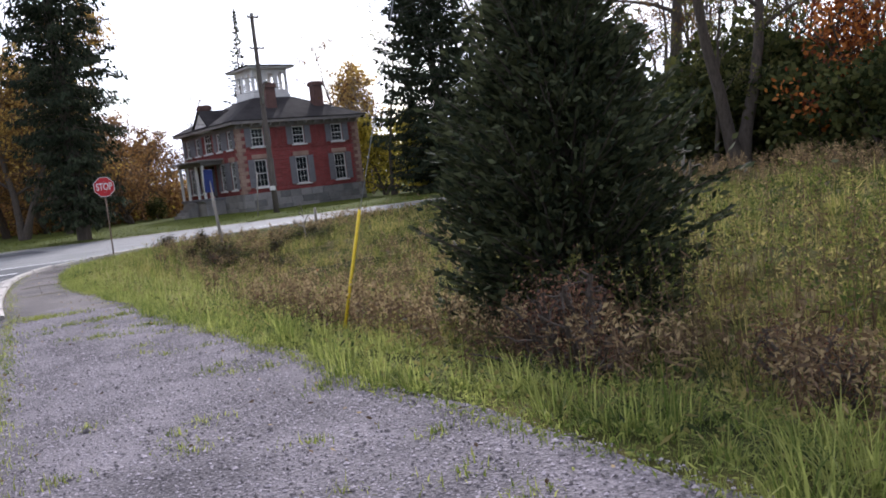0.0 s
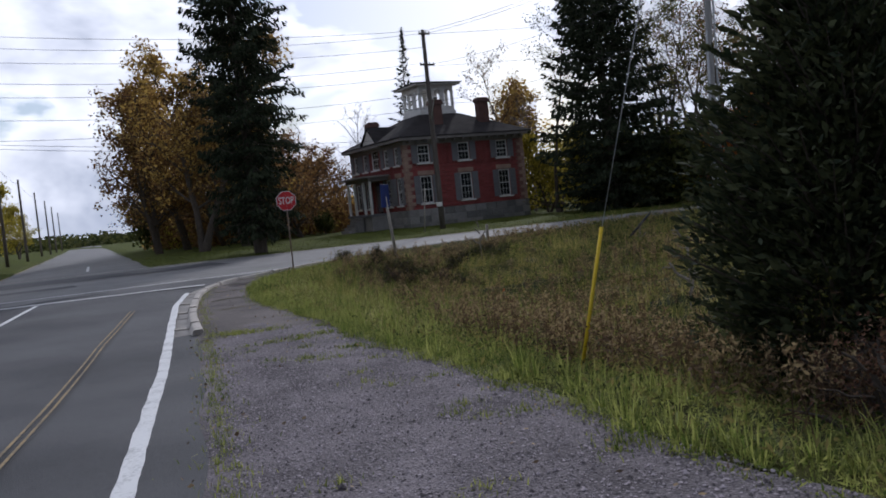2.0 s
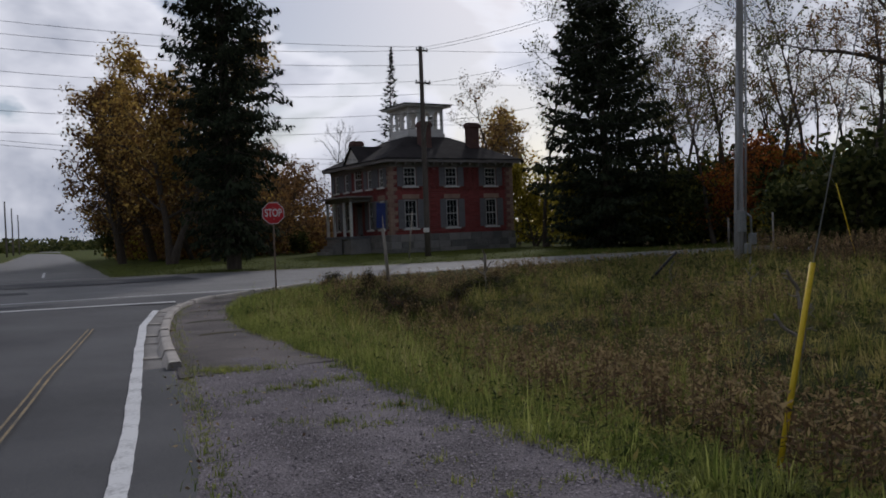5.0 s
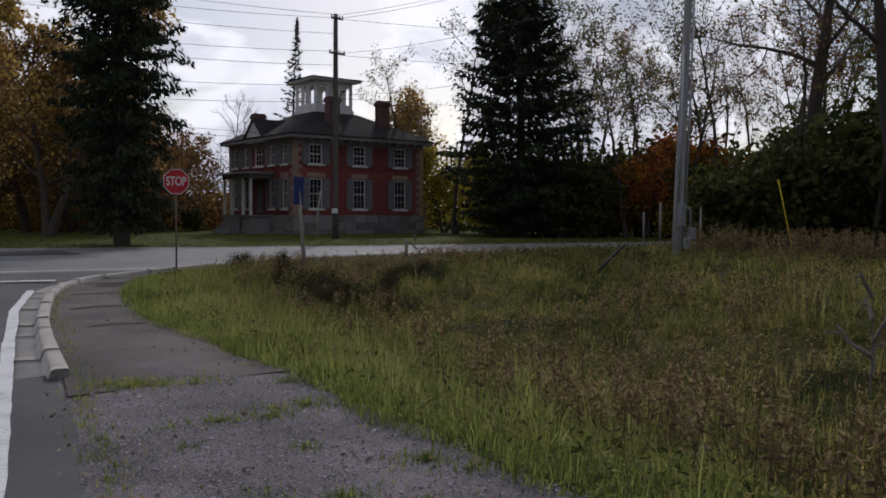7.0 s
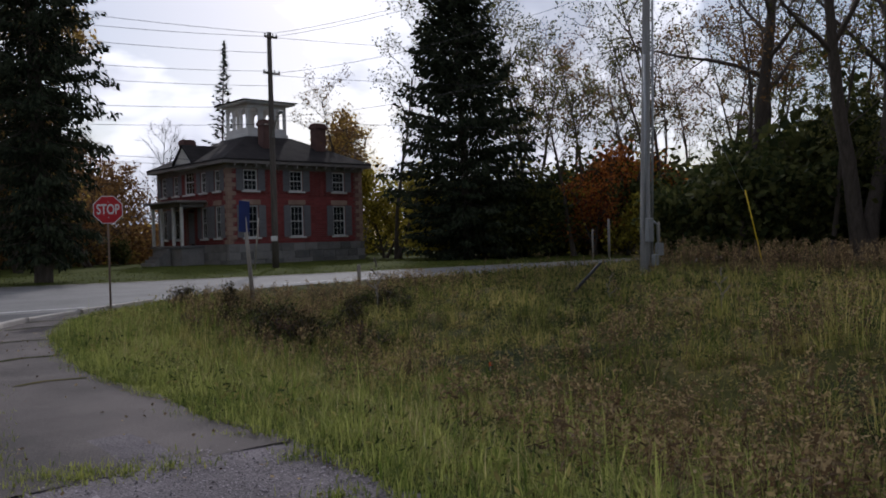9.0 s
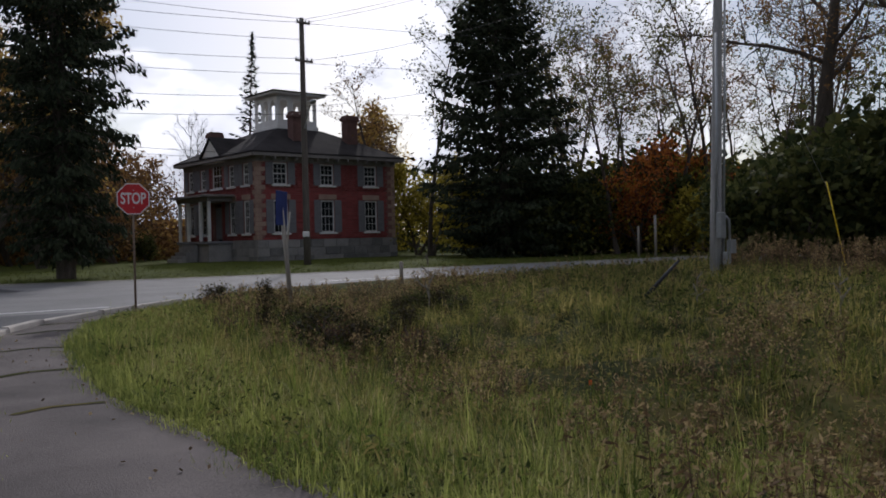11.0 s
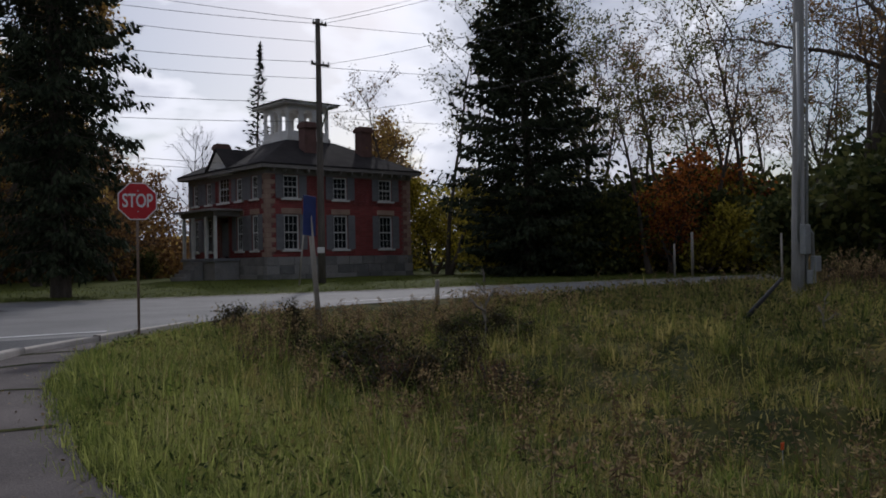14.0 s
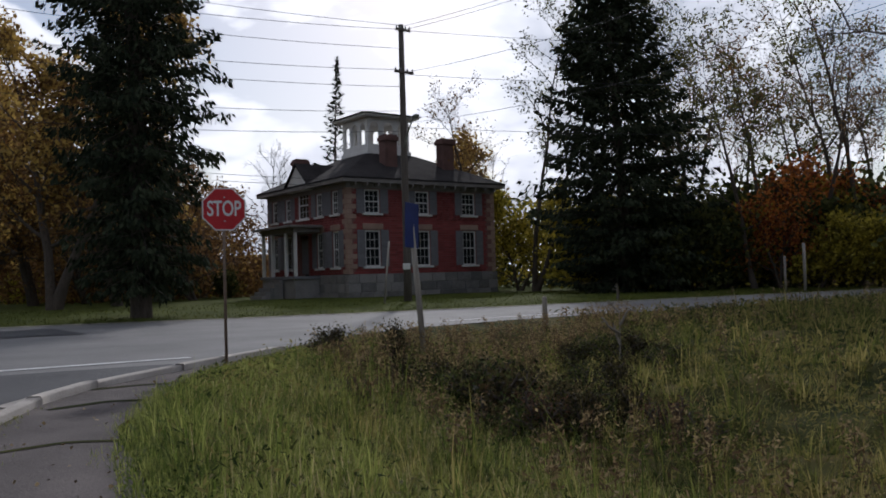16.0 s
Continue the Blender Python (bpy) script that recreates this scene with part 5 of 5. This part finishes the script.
def thicket(name, spots_xy, h, n, material, leaf, label, seed):
    """Far growth that nobody could count: one mesh of leaf clumps."""
    g = R(seed)
    C = []
    for x, y, w in spots_xy:
        m = int(n)
        c = np.stack([1.5 * np.tanh(0.75 * g.normal(size=m)) * w * 0.5 + x, g.normal(size=m) * w * 0.5 + y, np.minimum(np.abs(g.normal(size=m)), 1.7) ** 0.8 * h * 0.5 * g.uniform(0.6, 1.2)], -1)
        c[:, 2] += land_z(c[:, 0], c[:, 1])
        C.append(c)
    V, F = cards(np.concatenate(C), leaf, leaf * 0.8, g)
    tagged(new(name, mesh_np(name, V, F, material)), label, "undergrowth", kind="stuff")


thicket("undergrowth", [(x, y, 4.5) for x, y in zip(np.linspace(70, 44, 12), np.linspace(60, 96, 12))], 9, 1300, M["leaf_dark"], 0.5, "dark undergrowth deep in the wood", 41)
thicket("undergrowth", [(57 + 3 * math.sin(k), y, 5) for k, y in enumerate(np.linspace(40, -14, 15))], 9, 1300, M["leaf_dark"], 0.5, "dark undergrowth deep in the wood", 42)
thicket("undergrowth", [(x, 60 - 0.42 * (x - 48) + 1.5 * math.sin(x), 3.5) for x in np.linspace(47, 72, 10)], 8, 700, M["leaf_yellow"], 0.3, "yellow-green saplings within the wood", 48)
thicket("undergrowth", [(x, 57 - 0.42 * (x - 48) + 2 * math.sin(2 * x), 3) for x in np.linspace(46, 70, 9)], 7, 500, M["leaf_rust"], 0.28, "rust-brown saplings within the wood", 49)
thicket("undergrowth", [(x, 86 + 4 * math.sin(x), 3) for x in np.linspace(15, 31, 8)], 5.0, 900, M["leaf_rust"], 0.35, "rust-brown growth behind the lawn", 50)
thicket("undergrowth", [(x, 108 + 5 * math.sin(x), 5) for x in np.linspace(19, 62, 14)], 6, 1000, M["leaf_gold"], 0.55, "golden undergrowth beyond the lawn", 43)
thicket("undergrowth", [(x, 96 + 4 * math.sin(x), 4) for x in np.linspace(17, 33, 7)], 3.0, 900, M["leaf_yellow"], 0.4, "yellow undergrowth beyond the lawn", 44)
thicket("undergrowth", [(-12.5 + 0.1 * (y - 50), y, 3) for y in np.linspace(58, 150, 16)], 2.2, 1100, M["leaf_yellow"], 0.34, "yellow-green hedge growth along the far road", 45)
thicket("undergrowth", [(x, 300 + 40 * math.sin(x), 30) for x in np.linspace(-160, 220, 22)], 5, 1300, M["leaf_dark"], 1.3, "distant tree line on the horizon", 46)
thicket("undergrowth", [(x, -60 + 10 * math.sin(x), 14) for x in np.linspace(-120, 120, 18)], 14, 400, M["leaf_green"], 1.6, "tree line behind the walker", 47)


# ---------------------------------------------------------------- grass, weeds, stones
def region(n, y0, y1, d0, d1, g, power=1.0):
    """Random places between two distances from the verge."""
    y = g.uniform(y0, y1, n)
    d = d0 + (d1 - d0) * g.uniform(0, 1, n) ** power
    return np.interp(y, VERGE_Y, VERGE_X) + d, y


def clear(x, y):
    """True where plants may grow on the near side: off the road."""
    return (y < np.interp(x, NEAR_X, NEAR_Y) - 0.35) & (x > np.interp(y, VERGE_Y, VERGE_X) - 0.25)


def blades(name, x, y, h, w, material, g, label, lean=0.6, clump=0.0, way=None):
    """Bent grass blades in one mesh; clump: how strongly they gather in tussocks."""
    if clump:
        f = 0.5 + 0.3 * wobble(x, y, 2.3) + 0.3 * wobble(y + 3.1, x - 1.7, 5.1)
        k = g.uniform(0, 1, len(x)) < 1 - clump + clump * f * 1.6
        x, y, f = x[k], y[k], f[k]
        h = h[k] if np.ndim(h) else h
        h = h * (0.55 + 0.75 * np.clip(f, 0, 1))
    h = h * (0.45 + 0.55 * smooth01((np.interp(x, NEAR_X, NEAR_Y) - y) / 6.0)) if name != "lawn_grass" else h
    n = len(x)
    z = land_z(x, y) - 0.01
    az = g.uniform(0, 2 * np.pi, n)
    tilt = np.abs(g.normal(size=n)) * lean + 0.12
    tilt = np.minimum(tilt, 1.35)
    if way is not None:
        az = way - np.pi / 2 + g.normal(size=n) * 0.4
    H = h * g.uniform(0.45, 1.25, n)
    side = np.stack([np.cos(az), np.sin(az), np.zeros(n)], -1) * (w * g.uniform(0.6, 1.3, n))[:, None] / 2
    bend = np.stack([-np.sin(az), np.cos(az), np.zeros(n)], -1)
    up = np.array([0, 0, 1.0])
    base = np.stack([x, y, z], -1)
    mid = base + bend * (H * 0.5 * np.sin(tilt * 0.6))[:, None] + up * (H * 0.55 * np.cos(tilt * 0.6))[:, None]
    tip = mid + bend * (H * 0.5 * np.sin(tilt * 1.3))[:, None] + up * (H * 0.45 * np.cos(tilt * 1.3))[:, None]
    V = np.stack([base - side, base + side, mid + side * 0.8, mid - side * 0.8, tip + side * 0.12, tip - side * 0.12], 1).reshape(-1, 3)
    i = np.arange(n)[:, None] * 6
    F = np.concatenate([i + np.array([[0, 1, 2, 3]]), i + np.array([[3, 2, 4, 5]])], 1).reshape(-1, 4)
    return tagged(new(name, mesh_np(name, V, F, material)), label, "grass", kind="stuff")


def tussocks(name, x, y, per, rad, h, w, material, g, label, lean=0.75):
    """Rounded clumps: blades that arch outwards from many centres."""
    idx = np.repeat(np.arange(len(x)), per)
    size = g.lognormal(0, 0.35, len(x))[idx]
    a = g.uniform(0, 2 * np.pi, len(idx))
    r = np.sqrt(g.uniform(0, 1, len(idx)))
    bx, by = x[idx] + r * rad * size * np.cos(a), y[idx] + r * rad * size * np.sin(a)
    k = clear(bx, by)
    return blades(name, bx[k], by[k], (h * size * (1.15 - 0.5 * r))[k], w, material, g, label, lean, way=a[k])


g = R(51)
x, y = region(64000, -4, 34, -0.3, 2.4, g, 1.2)
d = x - np.interp(y, VERGE_Y, VERGE_X)
k = clear(x, y) & (d < 0.75 + 1.6 * smooth01((y - 8) / 6) + 0.45 * wobble(x, y, 1.9)) & (d > -0.1 - 0.25 * wobble(y, x, 2.6))
blades("verge_grass", x[k], y[k], 0.09 + 0.12 * smooth01((y[k] - 6) / 8), 0.009, M["grass"], g, "fresh green grass along the verge", 0.75, 0.7)
x, y = region(36000, 15, 36, 0.1, 5.2, g, 0.9); k = clear(x, y)
blades("verge_grass", x[k], y[k], 0.22, 0.011, M["grass"], g, "long green and straw grass on the bank", 1.0, 0.7)
x, y = region(90, -0.5, 11, 0.15, 1.1, g, 1.0)
tussocks("verge_grass", x, y, 60, 0.12, 0.24, 0.010, M["grass"], g, "arching green grass tussocks beside the gravel", 0.9)
x, y = region(420, 12, 34, 0.3, 4.8, g, 0.9)
tussocks("verge_grass", x, y, 46, 0.16, 0.36, 0.010, M["grass"], g, "arching green grass tussocks on the bank", 1.0)
x, y = region(13000, 13, 34, 0.5, 5.0, g, 0.9); k = clear(x, y)
blades("meadow_grass", x[k], y[k], 0.30, 0.007, M["straw"], g, "pale straw stalks among the green grass", 0.8, 0.8)
x, y = region(24000, -6, 37, 1.0, 12, g, 1.0); k = clear(x, y)
blades("meadow_grass", x[k], y[k], 0.20, 0.014, M["grass_dry"], g, "tall dry meadow grass", 1.1, 0.8)
x, y = region(950, -4, 36, 2.0, 12, g, 1.0)
tussocks("meadow_grass", x, y, 48, 0.20, 0.42, 0.012, M["grass_dry"], g, "soft olive tussocks of meadow grass", 1.0)
x, y = region(1250, -8, 37, 10, 24, g, 0.85)
tussocks("meadow_grass", x, y, 34, 0.34, 0.46, 0.022, M["grass_dry"], g, "soft olive tussocks of meadow grass", 1.0)


def forbs(x, y, h, size, material, g, label):
    """Low leafy growth: small leaves at all angles, heaped in mounds."""
    f = np.clip(0.5 + 0.35 * wobble(x + 2.0, y, 1.7) + 0.3 * wobble(y, x + 5.0, 4.3), 0, 1)
    c = np.stack([x, y, land_z(x, y) + h * g.uniform(0, 1, len(x)) * (0.15 + f)], -1)
    V, F = cards(c, size, size * 0.3, g)
    tagged(new("meadow_herbs", mesh_np("meadow_herbs", V, F, material)), label, "herbs", kind="stuff")


x, y = region(56000, -3, 37, 0.3, 11, g, 0.9); k = clear(x, y)
forbs(x[k], y[k], 0.30, 0.09, M["forb"], g, "low leafy herbs among the meadow grass")
x, y = region(44000, -2, 35, 0.0, 2.4, g, 1.0); k = clear(x, y)
forbs(x[k], y[k], 0.14, 0.05, M["grass"], g, "clover and low green leaves along the verge")
x, y = region(34000, -6, 38, 10, 25, g, 0.8); k = clear(x, y)
forbs(x[k], y[k], 0.36, 0.18, M["forb"], g, "low leafy herbs among the meadow grass")
x = g.uniform(-30, 60, 18000); y = np.interp(x, FAR_X, FAR_Y) + 0.3 + g.uniform(0, 1, 18000) ** 1.6 * 14
k = np.abs(x - (0.106 * y - 3.2)) > 4.2
blades("lawn_grass", x[k], y[k], 0.10, 0.03, M["lawn_blade"], g, "short mown lawn grass", 0.8)


def tufts(name, spots_xy, per, rad, h, w, material, label, seed):
    g = R(seed)
    P = np.array(spots_xy)
    idx = np.repeat(np.arange(len(P)), per)
    r = np.abs(g.normal(size=len(idx))) * rad
    a = g.uniform(0, 6.28, len(idx))
    x, y = P[idx, 0] + r * np.cos(a) * 1.4, P[idx, 1] + r * np.sin(a)
    ob = blades(name, x, y, h, w, material, g, label, 0.9)
    co = np.empty(len(ob.data.vertices) * 3, dtype=np.float32)
    ob.data.vertices.foreach_get("co", co)
    co = co.reshape(-1, 3); co[:, 2] += 0.10
    ob.data.vertices.foreach_set("co", co.ravel())


gs = R(61)
spots = []
for _ in range(46):
    y0 = gs.uniform(1.5, 17.5)
    e0, v0 = np.interp(y0, EDGE_Y, EDGE_X) + 0.6, np.interp(y0, VERGE_Y, VERGE_X)
    spots.append((e0 + (v0 - e0) * gs.uniform(0, 1), y0))
tufts("path_weeds", spots, 70, 0.12, 0.09, 0.010, M["grass"], "small grass tufts in the gravel", 62)
spots = [(np.interp(y0, EDGE_Y, EDGE_X) + 0.62 + gs.uniform(0, 0.14), y0) for y0 in np.arange(3.0, 30.0, 0.28)]
tufts("path_weeds", spots, 40, 0.10, 0.09, 0.009, M["grass"], "weeds along the kerb line", 63)
tufts("path_weeds", [(1.9, 17.0), (2.2, 16.9), (2.5, 16.8), (1.75, 17.3), (2.9, 15.2), (2.4, 14.9), (2.0, 15.0), (2.6, 13.0), (1.7, 12.6), (2.0, 17.1)], 260, 0.18, 0.10, 0.010, M["grass"], "larger grassy patches on the path", 64)


def weeds(name, x, y, h, g, label, russet=True):
    """Dried flower stalks, each with a stem, narrow leaves and a drooping plume."""
    n = len(x)
    base = np.stack([x, y, land_z(x, y) - 0.01], -1)
    H = h * g.uniform(0.55, 1.2, n)
    lean = g.normal(size=(n, 3)) * 0.13; lean[:, 2] = 1
    lean /= np.linalg.norm(lean, axis=1)[:, None]
    top = base + lean * H[:, None]
    V, F, I, off = [], [], [], 0
    a = g.uniform(0, 6.28, n)
    for turn in (0, np.pi / 2):
        s = np.stack([np.cos(a + turn), np.sin(a + turn), np.zeros(n)], -1) * 0.005
        V.append(np.stack([base - s, base + s, top + s * 0.5, top - s * 0.5], 1).reshape(-1, 3))
        F.append(np.arange(4 * n).reshape(n, 4) + off); I.append(np.zeros(n)); off += 4 * n
    m = 9
    t = g.uniform(0.15, 0.85, (n, m, 1))
    c = base[:, None] + lean[:, None] * H[:, None, None] * t
    w = g.normal(size=(n, m, 3)); w[..., 2] = -0.35
    w /= np.linalg.norm(w, axis=2)[..., None]
    c = c + w * 0.05
    v, f = cards(c.reshape(-1, 3), 0.12, 0.02, g, w.reshape(-1, 3), 0.15)
    V.append(v); F.append(f + off); I.append(np.zeros(n * m)); off += len(v)
    m = 22
    t = g.uniform(0, 1, (n, m, 1))
    c = top[:, None] - lean[:, None] * H[:, None, None] * t * 0.32
    c = c + g.normal(size=(n, m, 3)) * (0.02 + 0.07 * t)
    v, f = cards(c.reshape(-1, 3), 0.06, 0.024, g)
    V.append(v); F.append(f + off); I.append(np.ones(n * m)); off += len(v)
    me = mesh_np(name, np.concatenate(V), np.concatenate(F), [M["weed"], M["plume"] if russet else M["grass_dry"]], np.concatenate(I))
    tagged(new(name, me), label, "weeds", kind="stuff")


g = R(71)
x, y = region(170, 1.0, 11.0, 1.0, 3.0, g); k = clear(x, y)
weeds("dry_weeds", x[k], y[k], 0.62, g, "dense russet weeds between verge and cedar")
x, y = region(240, 8.0, 17.0, 1.2, 4.6, g); k = clear(x, y)
weeds("dry_weeds", x[k], y[k], 0.68, g, "brown dried flower stalks in the ditch")
x, y = region(330, 12, 33.0, 2.8, 6.8, g); k = clear(x, y)
weeds("dry_weeds", x[k], y[k], 0.55, g, "brown dried flower stalks in the ditch")
x, y = region(420, 0, 36.0, 8.0, 30.0, g); k = clear(x, y)
weeds("dry_weeds", x[k], y[k], 0.8, g, "scattered dark seed stalks in the meadow")
x, y = region(520, -2.0, 8.0, 2.8, 9.0, g); k = clear(x, y)
weeds("dry_weeds", x[k], y[k], 1.25, g, "tall grey-green leafy weeds beside the cedar", False)
y = g.uniform(-5, 30, 1500); x = np.interp(y, [-5, 6, 13, 20, 25, 30], [24, 24.6, 25.2, 26, 27.4, 28.6]) + g.normal(size=1500) * 0.7
weeds("dry_weeds", x, y, 1.1, g, "tall brown weed hedge at the meadow's end")
x = g.uniform(9.5, 22, 420); y = np.interp(x, NEAR_X, NEAR_Y) - 2.2 - np.abs(g.normal(size=420)) * 1.6
weeds("dry_weeds", x, y, 0.5, g, "dark seed stalks along the road bank")

for cx, cy, n in ((12.6, 16.6, 45), (11.6, 19.4, 30), (14.5, 20.6, 25), (8.6, 14.8, 26), (17.0, 33.5, 40), (13.0, 32.0, 50)):
    weeds("dry_weeds", cx + g.normal(size=n) * 0.7, cy + g.normal(size=n) * 0.5, 0.8, g, "knot of dark seed stalks in the meadow")

shrub = plant("shrub", broadleaf(R(81), 1.05, 0.75, 0.014, 0.03, 6, 3, 1100, 0.07, 0.28, "bark", "shrub_leaf", 3, 0), 9.9, 27.6, "low dark shrub in the ditch", "shrub", "ditch shrubs")
gq = R(85)
green_shrub = plant("shrub", broadleaf(R(86), 0.95, 0.8, 0.014, 0.03, 6, 3, 1000, 0.08, 0.3, "bark", "leaf_dark", 3, 0), 11.2, 29.4, "low dark green shrub in the ditch", "shrub", "ditch shrubs")
for k in range(34):
    t = gq.uniform()
    xx, yy = (10.2 + 1.9 * t + gq.normal() * 0.6, 26.0 + 7.6 * t + gq.normal() * 0.6) if k % 3 else (11.0 + 7.0 * t, 27.5 + 5.8 * t + gq.normal() * 0.9)
    yy = min(yy, np.interp(xx, NEAR_X, NEAR_Y) - 1.5)
    again((shrub, green_shrub)[k % 2], xx, yy, gq.uniform(0, 6.2), gq.uniform(0.45, 0.85), gq.uniform(0.45, 0.85))
rshrub = plant("russet_shrub", broadleaf(R(82), 1.15, 0.8, 0.02, 0.02, 8, 4, 1800, 0.036, 0.25, "bark", "russet_leaf", 3, 1), 3.6, 5.2, "low russet shrub beside the verge", "shrub", "ditch shrubs")
for x, y, a, s in ((4.2, 5.8, 1, 0.8), (4.6, 6.6, 2, 0.75), (3.9, 3.0, 3, 0.6), (4.5, 3.6, 5, 0.7), (9.6, 26.6, 4, 0.6), (10.3, 27.9, 2.2, 0.75), (10.9, 25.9, 0.6, 0.6), (11.6, 29.8, 3.1, 0.6), (8.9, 29.6, 5.2, 0.5)):
    again(rshrub, x, y, a, s)
sap = plant("sapling", broadleaf(R(83), 2.0, 0.75, 0.022, 0.35, 5, 2, 0, 0.1, 0.2, "bark_pale", "leaf_rust", 1, 1), 9.15, 13.25, "thin leafless sapling in the meadow", "sapling", "saplings")
for x, y, a, s in ((15.0, 30.4, 1.0, 0.95), (13.6, 11.2, 2.2, 1.5), (17.5, 24.0, 3.0, 0.55), (16.8, 20.5, 4.0, 0.6)):
    again(sap, x, y, a, s)
stick = empty("fallen_pole", (19.08, 26.63, ground_at(19.08, 26.63)), "dark broken stick leaning in the grass", "stick")
rod("shaft", [(0, 0, 0.02), (0.35, -0.3, 0.5), (0.70, -0.6, 0.98)], [0.055, 0.05, 0.04], M["wire"], stick, 7)
marker = empty("marker_flag", (9.97, 20.84, ground_at(9.97, 20.84)), "small orange marker in the grass", "marker")
rod("stake", [(0, 0, -0.05), (0, 0, 0.38)], 0.004, M["steel"], marker, 5)
part("flag", box(-0.03, 0.03, -0.004, 0.004, 0.31, 0.38, 0.002), M["orange_flag"], marker, "orange plastic flag")
for bx, by in ((19.6, 37.4),):
    bol = empty("marker_post", (bx, by, ground_at(bx, by)), "short pale marker post at the roadside", "post", "marker posts")
    rod("shaft", [(0, 0, -0.1), (0, 0, 0.75), (0, 0, 0.8)], [0.07, 0.07, 0.05], M["post"], bol, 8)


def pebbles():
    g = R(91)
    n = 60000
    y = 0.3 + 17 * g.uniform(0, 1, n) ** 1.15
    e0, v0 = np.interp(y, EDGE_Y, EDGE_X) + 0.55, np.interp(y, VERGE_Y, VERGE_X) + 0.25
    u = g.uniform(0, 1, n)
    x = e0 + (v0 - e0) * u
    patchy = wobble(x, y, 1.1) + 0.8 * wobble(x, y, 2.7)
    k = (patchy > -1.4) & (g.uniform(0, 1, n) < np.interp(y, [0, 12, 18], [1, .8, .25]))
    x, y = x[k], y[k]; n = len(x)
    s = 0.0066 * g.lognormal(0, 0.4, n)
    octa = np.array([(1, 0, 0), (0, 1, 0), (-1, 0, 0), (0, -1, 0), (0, 0, .7), (0, 0, -.7)])
    tri = np.array([(0, 1, 4), (1, 2, 4), (2, 3, 4), (3, 0, 4)])
    a = g.uniform(0, 6.28, n)
    S = octa[None] * (s[:, None, None] * g.uniform(0.6, 1.4, (n, 6, 3)))
    X = S[..., 0] * np.cos(a)[:, None] - S[..., 1] * np.sin(a)[:, None]
    Y = S[..., 0] * np.sin(a)[:, None] + S[..., 1] * np.cos(a)[:, None]
    e1, v1 = np.interp(y, EDGE_Y, EDGE_X) + 0.5, np.interp(y, VERGE_Y, VERGE_X) + 0.25
    t = (x - e1) / (v1 - e1)
    zz = road_z(y) + 0.006 + 0.03 * (1 - (2 * t - 1) ** 2) + s * 0.3
    V = np.stack([X + x[:, None], Y + y[:, None], S[..., 2] + zz[:, None]], -1).reshape(-1, 3)
    F = (tri[None] + np.arange(n)[:, None, None] * 6).reshape(-1, 3)
    tagged(new("gravel", mesh_np("gravel", V, F, M["stone"])), "loose grey and purple gravel stones", "gravel", kind="stuff")


pebbles()


def litter():
    """Fallen leaves over path, gravel edge and gutter."""
    g = R(95)
    n = 420
    y = g.uniform(1, 33, n)
    e0, v0 = np.interp(y, EDGE_Y, EDGE_X) + 0.35, np.interp(y, VERGE_Y, VERGE_X) + 0.1
    u = np.where(g.uniform(0, 1, n) < 0.5, g.beta(1, 6, n), 1 - g.beta(1, 5, n))
    x = e0 + (v0 - e0) * u
    c = np.stack([x, y, road_z(y) + 0.055], -1)
    V, F = cards(c, 0.04, 0.034, g, None, 1.0, 0.9)
    tagged(new("fallen_leaves", mesh_np("fallen_leaves", V, F, M["litter"])), "brown fallen leaves on path and gravel", "leaves", kind="stuff")


litter()
